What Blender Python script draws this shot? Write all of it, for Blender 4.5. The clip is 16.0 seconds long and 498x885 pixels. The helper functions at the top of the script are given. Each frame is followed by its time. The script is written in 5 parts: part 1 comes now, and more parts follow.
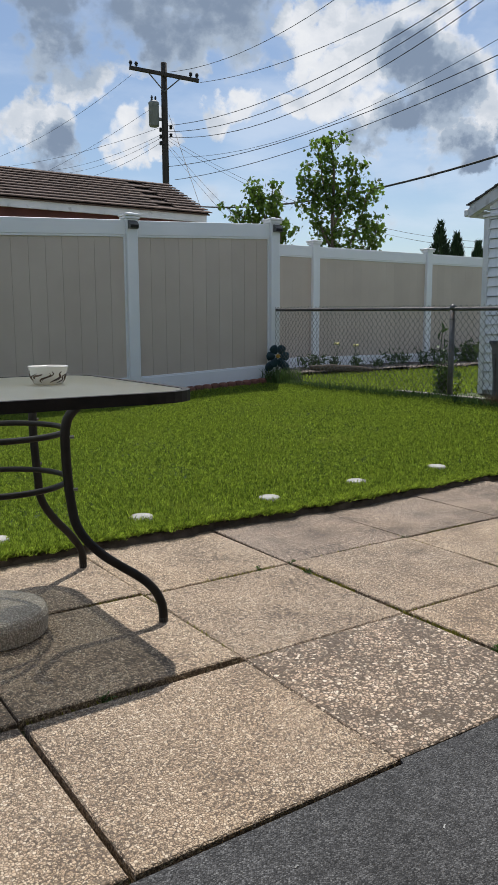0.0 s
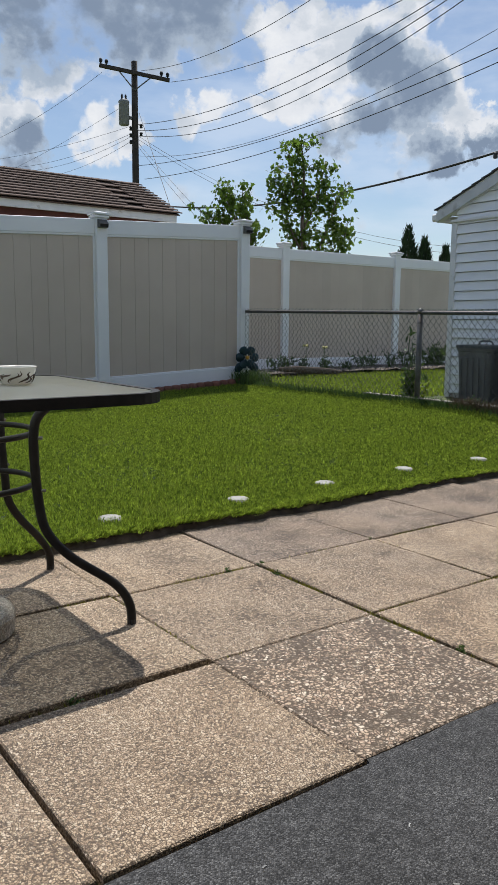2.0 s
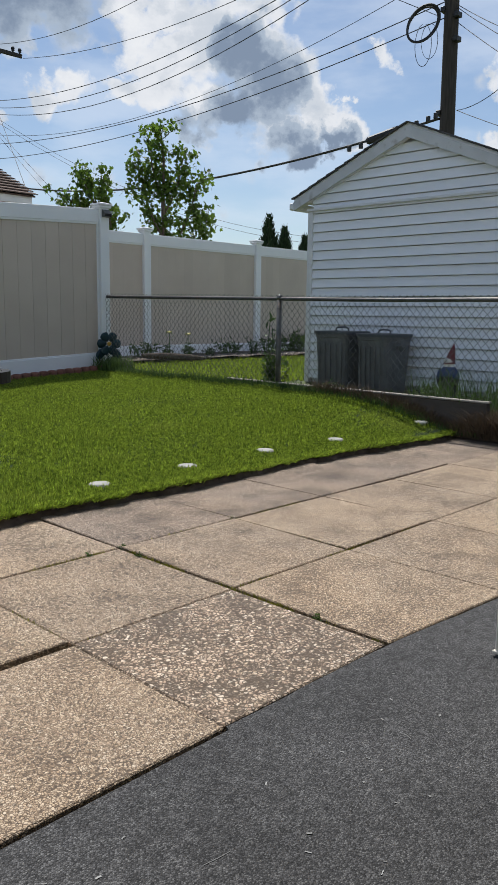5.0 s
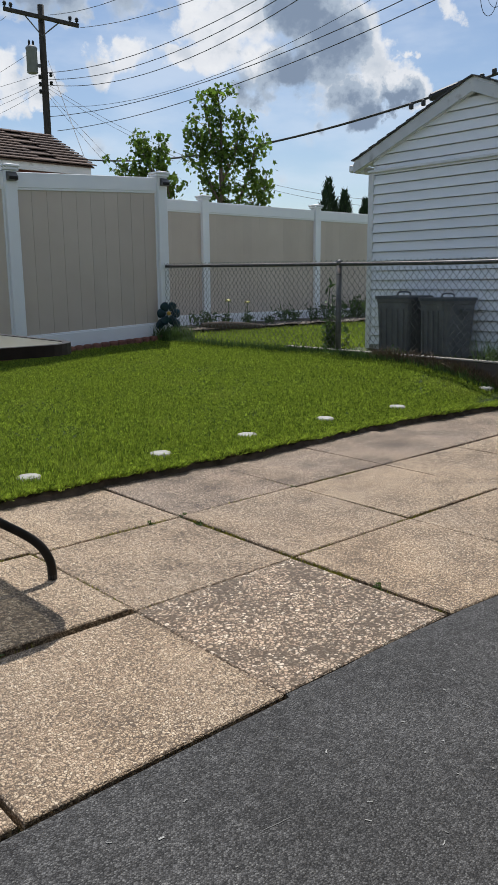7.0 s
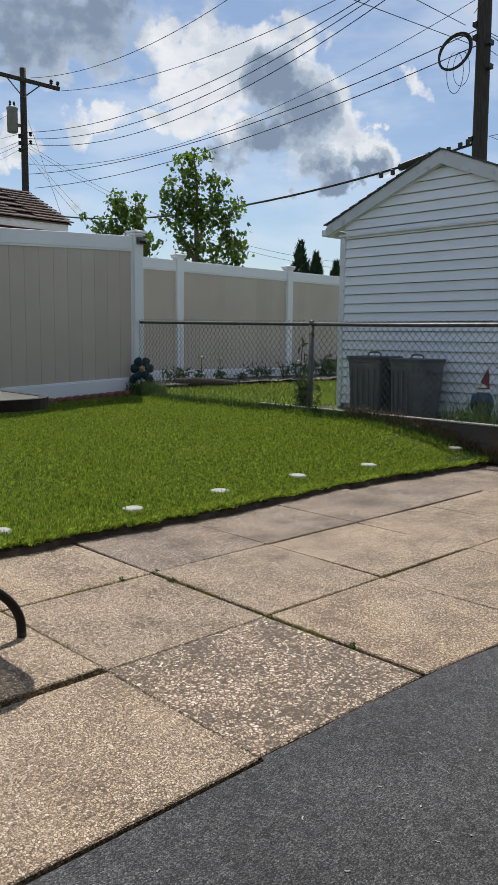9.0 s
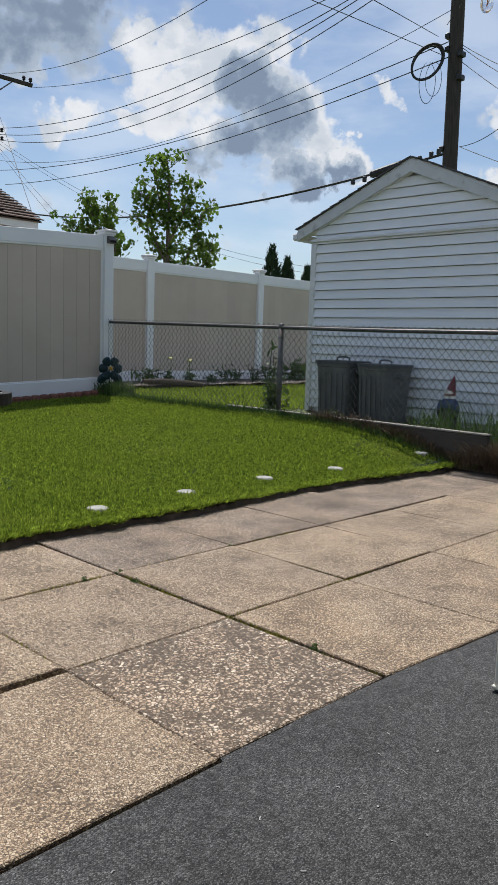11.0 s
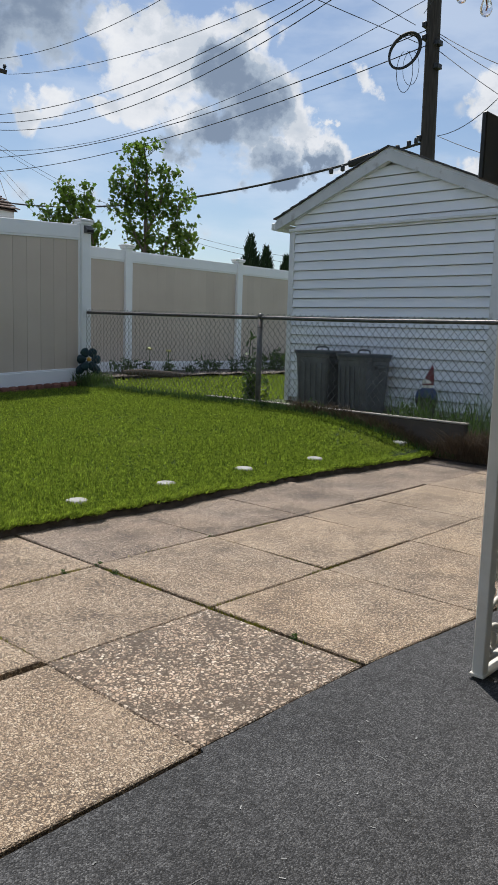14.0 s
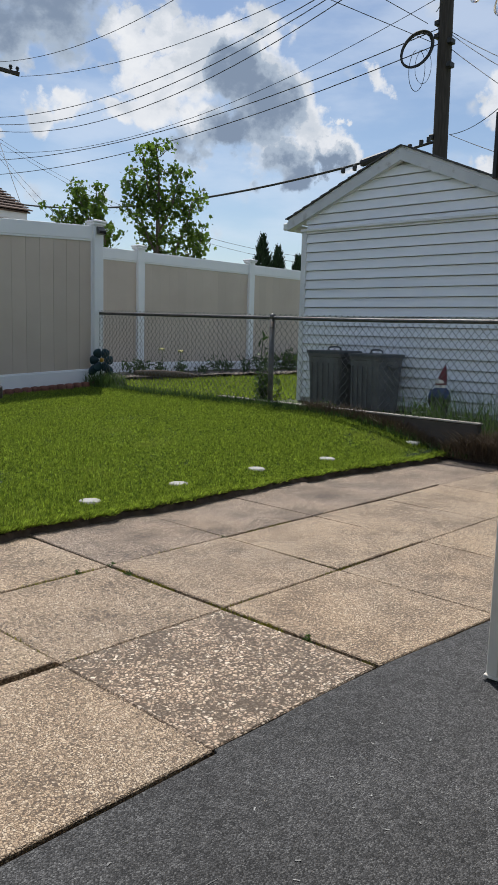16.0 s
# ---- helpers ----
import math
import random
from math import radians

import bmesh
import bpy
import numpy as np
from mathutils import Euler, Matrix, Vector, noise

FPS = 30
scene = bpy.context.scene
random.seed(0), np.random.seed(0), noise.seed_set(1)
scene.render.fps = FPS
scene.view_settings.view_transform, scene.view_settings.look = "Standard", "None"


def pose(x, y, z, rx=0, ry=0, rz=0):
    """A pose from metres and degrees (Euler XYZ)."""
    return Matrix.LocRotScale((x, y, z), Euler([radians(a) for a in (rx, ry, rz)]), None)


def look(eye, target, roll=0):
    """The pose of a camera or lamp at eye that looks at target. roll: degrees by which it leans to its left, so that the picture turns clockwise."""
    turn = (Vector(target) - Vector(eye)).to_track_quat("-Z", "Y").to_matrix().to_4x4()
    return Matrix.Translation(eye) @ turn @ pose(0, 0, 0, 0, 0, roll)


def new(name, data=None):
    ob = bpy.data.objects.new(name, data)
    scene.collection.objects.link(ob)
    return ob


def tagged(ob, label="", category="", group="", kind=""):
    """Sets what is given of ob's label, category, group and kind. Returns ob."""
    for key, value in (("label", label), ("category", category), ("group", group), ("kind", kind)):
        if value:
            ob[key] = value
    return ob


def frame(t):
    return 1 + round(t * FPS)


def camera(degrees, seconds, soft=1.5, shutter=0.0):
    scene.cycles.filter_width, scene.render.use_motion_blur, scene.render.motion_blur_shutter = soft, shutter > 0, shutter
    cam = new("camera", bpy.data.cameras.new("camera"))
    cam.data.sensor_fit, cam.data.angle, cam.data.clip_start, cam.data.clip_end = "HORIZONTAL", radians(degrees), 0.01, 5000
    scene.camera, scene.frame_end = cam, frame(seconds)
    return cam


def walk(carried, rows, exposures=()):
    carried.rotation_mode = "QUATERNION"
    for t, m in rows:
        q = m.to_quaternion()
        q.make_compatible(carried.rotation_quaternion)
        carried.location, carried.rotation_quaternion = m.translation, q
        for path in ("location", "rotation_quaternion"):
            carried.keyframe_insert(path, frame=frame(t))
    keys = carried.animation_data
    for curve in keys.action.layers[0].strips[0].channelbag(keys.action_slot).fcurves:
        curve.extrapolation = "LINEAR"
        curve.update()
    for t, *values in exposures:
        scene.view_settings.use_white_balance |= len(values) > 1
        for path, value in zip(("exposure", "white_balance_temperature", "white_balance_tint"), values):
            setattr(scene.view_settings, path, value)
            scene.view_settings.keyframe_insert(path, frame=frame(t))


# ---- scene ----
cam = camera(35.8, 16.0, soft=1.1)
PATH = [
    (0, (-1.138, -1.724, 0.938), (-0.036, -0.083, 0.633), -0.2),
    (0.5, (-1.143, -1.727, 0.943), (-0.029, -0.094, 0.638), -0.0),
    (1, (-1.142, -1.728, 0.943), (-0.015, -0.104, 0.638), 0.1),
    (1.5, (-1.142, -1.726, 0.944), (0.0, -0.112, 0.64), 0.2),
    (2, (-1.145, -1.729, 0.944), (0.024, -0.134, 0.641), 0.5),
    (2.5, (-1.147, -1.737, 0.94), (0.112, -0.212, 0.644), 1.6),
    (3, (-1.144, -1.747, 0.935), (0.218, -0.311, 0.642), 2.5),
    (3.2, (-1.147, -1.749, 0.941), (0.24, -0.339, 0.648), 2.7),
    (5.3, (-1.125, -1.762, 0.912), (0.295, -0.393, 0.581), 0.6),
    (5.5, (-1.12, -1.761, 0.911), (0.273, -0.368, 0.568), 0.3),
    (6, (-1.115, -1.76, 0.912), (0.221, -0.318, 0.542), -0.1),
    (6.5, (-1.12, -1.755, 0.917), (0.188, -0.294, 0.525), -0.4),
    (7, (-1.117, -1.755, 0.914), (0.183, -0.291, 0.505), -0.5),
    (7.5, (-1.118, -1.743, 0.913), (0.192, -0.285, 0.516), -0.3),
    (8, (-1.128, -1.749, 0.917), (0.208, -0.3, 0.575), 0.1),
    (8.5, (-1.135, -1.749, 0.925), (0.223, -0.311, 0.627), 0.3),
    (8.7, (-1.14, -1.749, 0.924), (0.226, -0.315, 0.643), 0.5),
    (10.8, (-1.12, -1.741, 0.909), (0.276, -0.329, 0.67), 1.5),
    (11, (-1.129, -1.754, 0.912), (0.303, -0.381, 0.655), 2.0),
    (11.5, (-1.129, -1.76, 0.915), (0.362, -0.456, 0.64), 2.8),
    (12, (-1.127, -1.757, 0.916), (0.374, -0.466, 0.637), 2.4),
    (12.5, (-1.13, -1.756, 0.916), (0.367, -0.461, 0.637), 2.1),
    (13, (-1.133, -1.753, 0.918), (0.355, -0.446, 0.639), 2.0),
    (13.5, (-1.127, -1.758, 0.915), (0.347, -0.436, 0.634), 1.8),
    (14, (-1.127, -1.757, 0.916), (0.338, -0.425, 0.635), 1.8),
    (14.5, (-1.129, -1.756, 0.917), (0.33, -0.417, 0.636), 1.7),
    (15, (-1.13, -1.751, 0.919), (0.323, -0.406, 0.638), 1.6),
    (15.5, (-1.132, -1.761, 0.922), (0.314, -0.409, 0.64), 1.5),
    (16, (-1.129, -1.755, 0.919), (0.315, -0.4, 0.637), 1.6),
]
walk(cam, [(t, look(eye, target, roll)) for t, eye, target, roll in PATH],
     exposures=((0.0, -0.05, 6250, 10), (16.0, -0.05, 6250, 10)))

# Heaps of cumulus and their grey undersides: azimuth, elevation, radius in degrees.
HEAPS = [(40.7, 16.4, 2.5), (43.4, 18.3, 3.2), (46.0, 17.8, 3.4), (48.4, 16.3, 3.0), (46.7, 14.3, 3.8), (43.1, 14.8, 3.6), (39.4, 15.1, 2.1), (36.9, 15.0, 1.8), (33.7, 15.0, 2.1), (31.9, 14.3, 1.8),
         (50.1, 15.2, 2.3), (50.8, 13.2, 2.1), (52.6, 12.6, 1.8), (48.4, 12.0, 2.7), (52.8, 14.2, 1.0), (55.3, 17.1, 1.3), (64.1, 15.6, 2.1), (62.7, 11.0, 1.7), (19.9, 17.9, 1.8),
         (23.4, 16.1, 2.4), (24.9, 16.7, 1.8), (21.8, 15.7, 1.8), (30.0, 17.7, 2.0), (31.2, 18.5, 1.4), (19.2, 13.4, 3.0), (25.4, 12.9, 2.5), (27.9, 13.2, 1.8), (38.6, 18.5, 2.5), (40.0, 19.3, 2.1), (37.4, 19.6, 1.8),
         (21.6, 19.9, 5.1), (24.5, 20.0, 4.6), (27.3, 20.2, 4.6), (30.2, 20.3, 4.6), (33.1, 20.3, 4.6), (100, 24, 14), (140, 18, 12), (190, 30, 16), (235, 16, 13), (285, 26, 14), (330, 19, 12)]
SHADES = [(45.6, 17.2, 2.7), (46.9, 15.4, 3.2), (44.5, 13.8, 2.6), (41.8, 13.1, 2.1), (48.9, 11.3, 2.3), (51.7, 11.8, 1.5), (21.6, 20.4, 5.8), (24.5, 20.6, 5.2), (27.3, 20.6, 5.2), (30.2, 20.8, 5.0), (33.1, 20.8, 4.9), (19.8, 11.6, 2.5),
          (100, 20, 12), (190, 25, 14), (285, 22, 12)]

# ---- world, sun, exposure ----
SUN_EL, SUN_AZ = 61.6, 37.0      # azimuth from +y towards +x
world = bpy.data.worlds.new("sky")
scene.world = world
world.use_nodes = True
wt = world.node_tree
wt.nodes.clear()


def wnode(kind, **inputs):
    n = wt.nodes.new(kind)
    for k, v in inputs.items():
        n.inputs[k].default_value = v
    return n


def wmath(op, a, b=None, clamp=False):
    n = wt.nodes.new("ShaderNodeMath")
    n.operation, n.use_clamp = op, clamp
    for i, v in enumerate((a, b)):
        if v is None:
            continue
        if isinstance(v, (int, float)):
            n.inputs[i].default_value = v
        else:
            wt.links.new(v, n.inputs[i])
    return n.outputs[0]


def wramp(fac, stops):
    n = wt.nodes.new("ShaderNodeValToRGB")
    r = n.color_ramp
    r.interpolation = "EASE"
    while len(r.elements) < len(stops):
        r.elements.new(0.5)
    for e, (p, c) in zip(r.elements, stops):
        e.position, e.color = p, (*c, 1)
    wt.links.new(fac, n.inputs[0])
    return n.outputs[0]


def wmix(fac, a, b):
    n = wt.nodes.new("ShaderNodeMix")
    n.data_type = "RGBA"
    for i, v in ((0, fac), (6, a), (7, b)):
        if isinstance(v, (tuple, float)):
            n.inputs[i].default_value = v
        else:
            wt.links.new(v, n.inputs[i])
    return n.outputs[2]


sky = wt.nodes.new("ShaderNodeTexSky")
sky.sky_type, sky.sun_disc = "NISHITA", False
sky.sun_elevation, sky.sun_rotation = radians(SUN_EL), radians(SUN_AZ)
sky.air_density, sky.dust_density = 1.0, 0.6
coord = wt.nodes.new("ShaderNodeTexCoord").outputs["Generated"]


def wnoise(scale, detail, rough, offset, stretch):
    m = wt.nodes.new("ShaderNodeMapping")
    m.inputs["Location"].default_value = offset
    m.inputs["Scale"].default_value = stretch
    wt.links.new(coord, m.inputs["Vector"])
    n = wt.nodes.new("ShaderNodeTexNoise")
    n.inputs["Scale"].default_value, n.inputs["Detail"].default_value, n.inputs["Roughness"].default_value = scale, detail, rough
    wt.links.new(m.outputs[0], n.inputs["Vector"])
    return n.outputs["Fac"]


def wwarp(scale, amount, detail):
    """The view direction, pushed about a little, to fray the outlines of the clouds."""
    fray = wt.nodes.new("ShaderNodeTexNoise")
    fray.inputs["Scale"].default_value, fray.inputs["Detail"].default_value, fray.inputs["Roughness"].default_value = scale, detail, 0.6
    wt.links.new(coord, fray.inputs["Vector"])
    push = wt.nodes.new("ShaderNodeVectorMath")
    push.operation = "SUBTRACT"
    push.inputs[1].default_value = (0.5, 0.5, 0.5)
    wt.links.new(fray.outputs["Color"], push.inputs[0])
    out = wt.nodes.new("ShaderNodeVectorMath")
    out.operation = "MULTIPLY_ADD"
    out.inputs[1].default_value = (amount,) * 3
    wt.links.new(push.outputs[0], out.inputs[0])
    wt.links.new(coord, out.inputs[2])
    return out.outputs[0]


frayed = wwarp(17.0, 0.11, 7.0)


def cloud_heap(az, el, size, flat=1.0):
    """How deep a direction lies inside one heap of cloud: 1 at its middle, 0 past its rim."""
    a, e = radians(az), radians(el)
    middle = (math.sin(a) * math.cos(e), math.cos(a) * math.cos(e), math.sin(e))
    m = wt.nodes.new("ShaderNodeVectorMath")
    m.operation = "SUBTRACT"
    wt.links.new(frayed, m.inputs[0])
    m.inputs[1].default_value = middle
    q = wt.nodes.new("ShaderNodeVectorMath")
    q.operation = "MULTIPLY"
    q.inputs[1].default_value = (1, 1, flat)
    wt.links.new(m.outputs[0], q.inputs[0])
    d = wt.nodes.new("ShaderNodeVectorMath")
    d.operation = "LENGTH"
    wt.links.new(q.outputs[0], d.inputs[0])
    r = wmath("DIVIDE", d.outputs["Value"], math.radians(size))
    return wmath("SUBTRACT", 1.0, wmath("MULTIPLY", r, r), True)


def most(values):
    out = values[0]
    for v in values[1:]:
        out = wmath("MAXIMUM", out, v)
    return out


billow = wnoise(11.0, 12.0, 0.58, (3.1, 1.7, 0.4), (1, 1, 1.3))
broad = wnoise(3.2, 4.0, 0.5, (7.3, 2.2, 5.1), (1, 1, 2.6))
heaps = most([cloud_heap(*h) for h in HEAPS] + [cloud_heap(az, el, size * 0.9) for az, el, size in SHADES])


def wpuff(scale, amount):
    """Rounded lumps, like the head of a cauliflower."""
    shift = wt.nodes.new("ShaderNodeVectorMath")
    shift.operation = "MULTIPLY_ADD"
    shift.inputs[1].default_value = (0.05, 0.05, 0.05)
    bend = wt.nodes.new("ShaderNodeTexNoise")
    bend.inputs["Scale"].default_value, bend.inputs["Detail"].default_value = scale * 0.7, 4.0
    wt.links.new(coord, bend.inputs["Vector"])
    wt.links.new(bend.outputs["Color"], shift.inputs[0])
    wt.links.new(coord, shift.inputs[2])
    v = wt.nodes.new("ShaderNodeTexVoronoi")
    v.feature = "SMOOTH_F1"
    v.inputs["Scale"].default_value, v.inputs["Smoothness"].default_value = scale, 0.35
    wt.links.new(shift.outputs[0], v.inputs["Vector"])
    return wmath("MULTIPLY", wmath("SUBTRACT", 0.5, v.outputs["Distance"]), amount)


puffs = wmath("ADD", wpuff(17.0, 0.42), wpuff(41.0, 0.24))
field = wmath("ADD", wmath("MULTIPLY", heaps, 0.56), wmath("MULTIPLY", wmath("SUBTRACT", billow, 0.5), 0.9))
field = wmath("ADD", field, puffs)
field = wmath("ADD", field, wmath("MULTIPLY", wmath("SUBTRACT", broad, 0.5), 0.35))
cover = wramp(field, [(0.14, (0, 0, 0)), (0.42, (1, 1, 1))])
fold = wnoise(22.0, 10.0, 0.6, (0.6, 4.4, 2.9), (1, 1, 1.5))
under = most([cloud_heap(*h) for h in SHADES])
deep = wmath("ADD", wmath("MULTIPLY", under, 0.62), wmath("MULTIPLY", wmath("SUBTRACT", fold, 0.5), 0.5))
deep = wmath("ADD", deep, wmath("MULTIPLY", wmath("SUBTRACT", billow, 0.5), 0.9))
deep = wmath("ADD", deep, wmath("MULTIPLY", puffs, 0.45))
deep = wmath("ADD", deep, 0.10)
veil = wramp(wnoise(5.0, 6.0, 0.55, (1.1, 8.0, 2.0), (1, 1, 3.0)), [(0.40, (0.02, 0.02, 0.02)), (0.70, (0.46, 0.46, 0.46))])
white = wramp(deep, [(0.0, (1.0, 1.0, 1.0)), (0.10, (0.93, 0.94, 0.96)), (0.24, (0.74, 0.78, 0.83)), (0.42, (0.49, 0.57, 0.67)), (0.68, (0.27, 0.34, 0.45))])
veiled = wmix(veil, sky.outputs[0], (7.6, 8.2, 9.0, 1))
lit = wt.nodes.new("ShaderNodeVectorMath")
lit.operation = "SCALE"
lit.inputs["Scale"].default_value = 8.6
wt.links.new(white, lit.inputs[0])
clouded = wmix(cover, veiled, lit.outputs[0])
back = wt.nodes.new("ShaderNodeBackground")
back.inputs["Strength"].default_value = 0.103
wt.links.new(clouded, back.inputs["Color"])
wt.links.new(back.outputs[0], wt.nodes.new("ShaderNodeOutputWorld").inputs[0])

sun = new("sun", bpy.data.lights.new("sun", "SUN"))
sun.data.energy, sun.data.angle, sun.data.color = 4.9, radians(0.6), (1.0, 0.95, 0.87)
a, e = radians(SUN_AZ), radians(SUN_EL)
sun.matrix_world = look((math.sin(a) * math.cos(e) * 60, math.cos(a) * math.cos(e) * 60, math.sin(e) * 60), (0, 0, 0))


# ---- materials ----
def material(name, dark, light, scale=8.0, rough=0.7, metal=0.0, bump=0.2, bump_scale=60.0, spots=None, spot_scale=3.0,
             spread=0.25, per_object=0.0, per_island=0.0, stretch=(1, 1, 1), voronoi=0.0, voronoi_scale=90.0, thin=0.0, coat=0.0, spot_edges=(0.5, 0.7),
             pits=None, pit_scale=90.0, pit_edges=(0.53, 0.6)):
    m = bpy.data.materials.new(name)
    m.use_nodes = True
    t = m.node_tree
    b = t.nodes["Principled BSDF"]
    b.inputs["Roughness"].default_value, b.inputs["Metallic"].default_value = rough, metal
    b.inputs["Coat Weight"].default_value = coat
    co = t.nodes.new("ShaderNodeTexCoord")
    mp = t.nodes.new("ShaderNodeMapping")
    mp.inputs["Scale"].default_value = stretch
    t.links.new(co.outputs["Object"], mp.inputs["Vector"])

    def noise_at(sc, detail=6.0):
        n = t.nodes.new("ShaderNodeTexNoise")
        n.inputs["Scale"].default_value, n.inputs["Detail"].default_value = sc, detail
        t.links.new(mp.outputs[0], n.inputs["Vector"])
        return n.outputs["Fac"]

    def mix(f, p, q, how="MIX"):
        n = t.nodes.new("ShaderNodeMix")
        n.data_type, n.blend_type = "RGBA", how
        for i, v in ((0, f), (6, p), (7, q)):
            if isinstance(v, (tuple, float, int)):
                n.inputs[i].default_value = v
            else:
                t.links.new(v, n.inputs[i])
        return n.outputs[2]

    def ramp(f, stops):
        n = t.nodes.new("ShaderNodeValToRGB")
        while len(n.color_ramp.elements) < len(stops):
            n.color_ramp.elements.new(0.5)
        for el, (p, c) in zip(n.color_ramp.elements, stops):
            el.position, el.color = p, (*c, 1)
        t.links.new(f, n.inputs[0])
        return n.outputs[0]

    col = ramp(noise_at(scale), [(0.5 - spread, dark), (0.5 + spread, light)])
    if spots:
        col = mix(ramp(noise_at(spot_scale, 8.0), [(spot_edges[0], (0, 0, 0)), (spot_edges[1], (1, 1, 1))]), col, (*spots, 1))
    height = noise_at(bump_scale, 4.0)
    if pits:
        # small dark pits between the stones, thicker in some patches than in others
        n = t.nodes.new("ShaderNodeMath")
        n.operation = "MULTIPLY_ADD"
        t.links.new(noise_at(3.4, 5.0), n.inputs[0])
        n.inputs[1].default_value = 0.34
        q = t.nodes.new("ShaderNodeMath")
        q.operation = "ADD"
        q.inputs[1].default_value = -0.17
        t.links.new(noise_at(pit_scale, 3.0), n.inputs[2])
        t.links.new(n.outputs[0], q.inputs[0])
        hole = ramp(q.outputs[0], [(pit_edges[0], (0, 0, 0)), (pit_edges[1], (1, 1, 1))])
        col = mix(hole, col, (*pits, 1))
    if voronoi:
        v = t.nodes.new("ShaderNodeTexVoronoi")
        v.inputs["Scale"].default_value = voronoi_scale
        t.links.new(mp.outputs[0], v.inputs["Vector"])
        grain = ramp(v.outputs["Color"], [(0.15, (0.62, 0.60, 0.58)), (0.85, (1.28, 1.28, 1.28))])
        col = mix(voronoi, col, grain, "MULTIPLY")
        pit = ramp(v.outputs["Distance"], [(0.28, (1, 1, 1)), (0.62, (0.36, 0.34, 0.32))])
        col = mix(voronoi, col, pit, "MULTIPLY")
        height = ramp(v.outputs["Distance"], [(0.1, (1, 1, 1)), (0.7, (0, 0, 0))])
    for amount, kind in ((per_object, "ShaderNodeObjectInfo"), (per_island, "ShaderNodeNewGeometry")):
        if amount:
            n = t.nodes.new(kind)
            out = n.outputs["Random"] if kind.endswith("Info") else n.outputs["Random Per Island"]
            col = mix(1.0, col, ramp(out, [(0.0, (1 - amount,) * 3), (1.0, (1 + amount,) * 3)]), "MULTIPLY")
    t.links.new(col, b.inputs["Base Color"])
    if bump:
        bp = t.nodes.new("ShaderNodeBump")
        bp.inputs["Strength"].default_value, bp.inputs["Distance"].default_value = bump, 0.01
        t.links.new(height, bp.inputs["Height"])
        t.links.new(bp.outputs[0], b.inputs["Normal"])
    if thin:
        tr = t.nodes.new("ShaderNodeBsdfTranslucent")
        t.links.new(col, tr.inputs["Color"])
        ms = t.nodes.new("ShaderNodeMixShader")
        ms.inputs[0].default_value = thin
        t.links.new(b.outputs[0], ms.inputs[1])
        t.links.new(tr.outputs[0], ms.inputs[2])
        t.links.new(ms.outputs[0], t.nodes["Material Output"].inputs["Surface"])
    return m


def new_nodes(name, rough):
    m = bpy.data.materials.new(name)
    m.use_nodes = True
    t = m.node_tree
    b = t.nodes["Principled BSDF"]
    b.inputs["Roughness"].default_value = rough

    def node(kind, links=(), **values):
        n = t.nodes.new(kind)
        for k, v in values.items():
            n.inputs[k.replace("_", " ")].default_value = v
        for k, v in links:
            t.links.new(v, n.inputs[k])
        return n

    def ramp(f, stops, how="LINEAR"):
        n = t.nodes.new("ShaderNodeValToRGB")
        n.color_ramp.interpolation = how
        while len(n.color_ramp.elements) < len(stops):
            n.color_ramp.elements.new(0.5)
        for el, (p, c) in zip(n.color_ramp.elements, stops):
            el.position, el.color = p, (*((c,) * 3 if isinstance(c, float) else c), 1)
        t.links.new(f, n.inputs[0])
        return n.outputs[0]

    def mix(f, p, q, how="MIX"):
        n = t.nodes.new("ShaderNodeMix")
        n.data_type, n.blend_type = "RGBA", how
        for i, v in ((0, f), (6, p), (7, q)):
            if isinstance(v, (tuple, float, int)):
                n.inputs[i].default_value = v
            else:
                t.links.new(v, n.inputs[i])
        return n.outputs[2]

    def voronoi(vec, scale, feature="F1", loose=1.0):
        n = node("ShaderNodeTexVoronoi", [("Vector", vec)], Scale=scale, Randomness=loose)
        n.feature = feature
        return n

    def noise_at(vec, scale, detail=5.0, rough_=0.55):
        return node("ShaderNodeTexNoise", [("Vector", vec)], Scale=scale, Detail=detail, Roughness=rough_)

    def finish(col, height, strength, distance):
        t.links.new(col, b.inputs["Base Color"])
        bump = node("ShaderNodeBump", [("Height", height)], Strength=strength, Distance=distance)
        t.links.new(bump.outputs[0], b.inputs["Normal"])
        return m
    return t, node, ramp, mix, voronoi, noise_at, finish


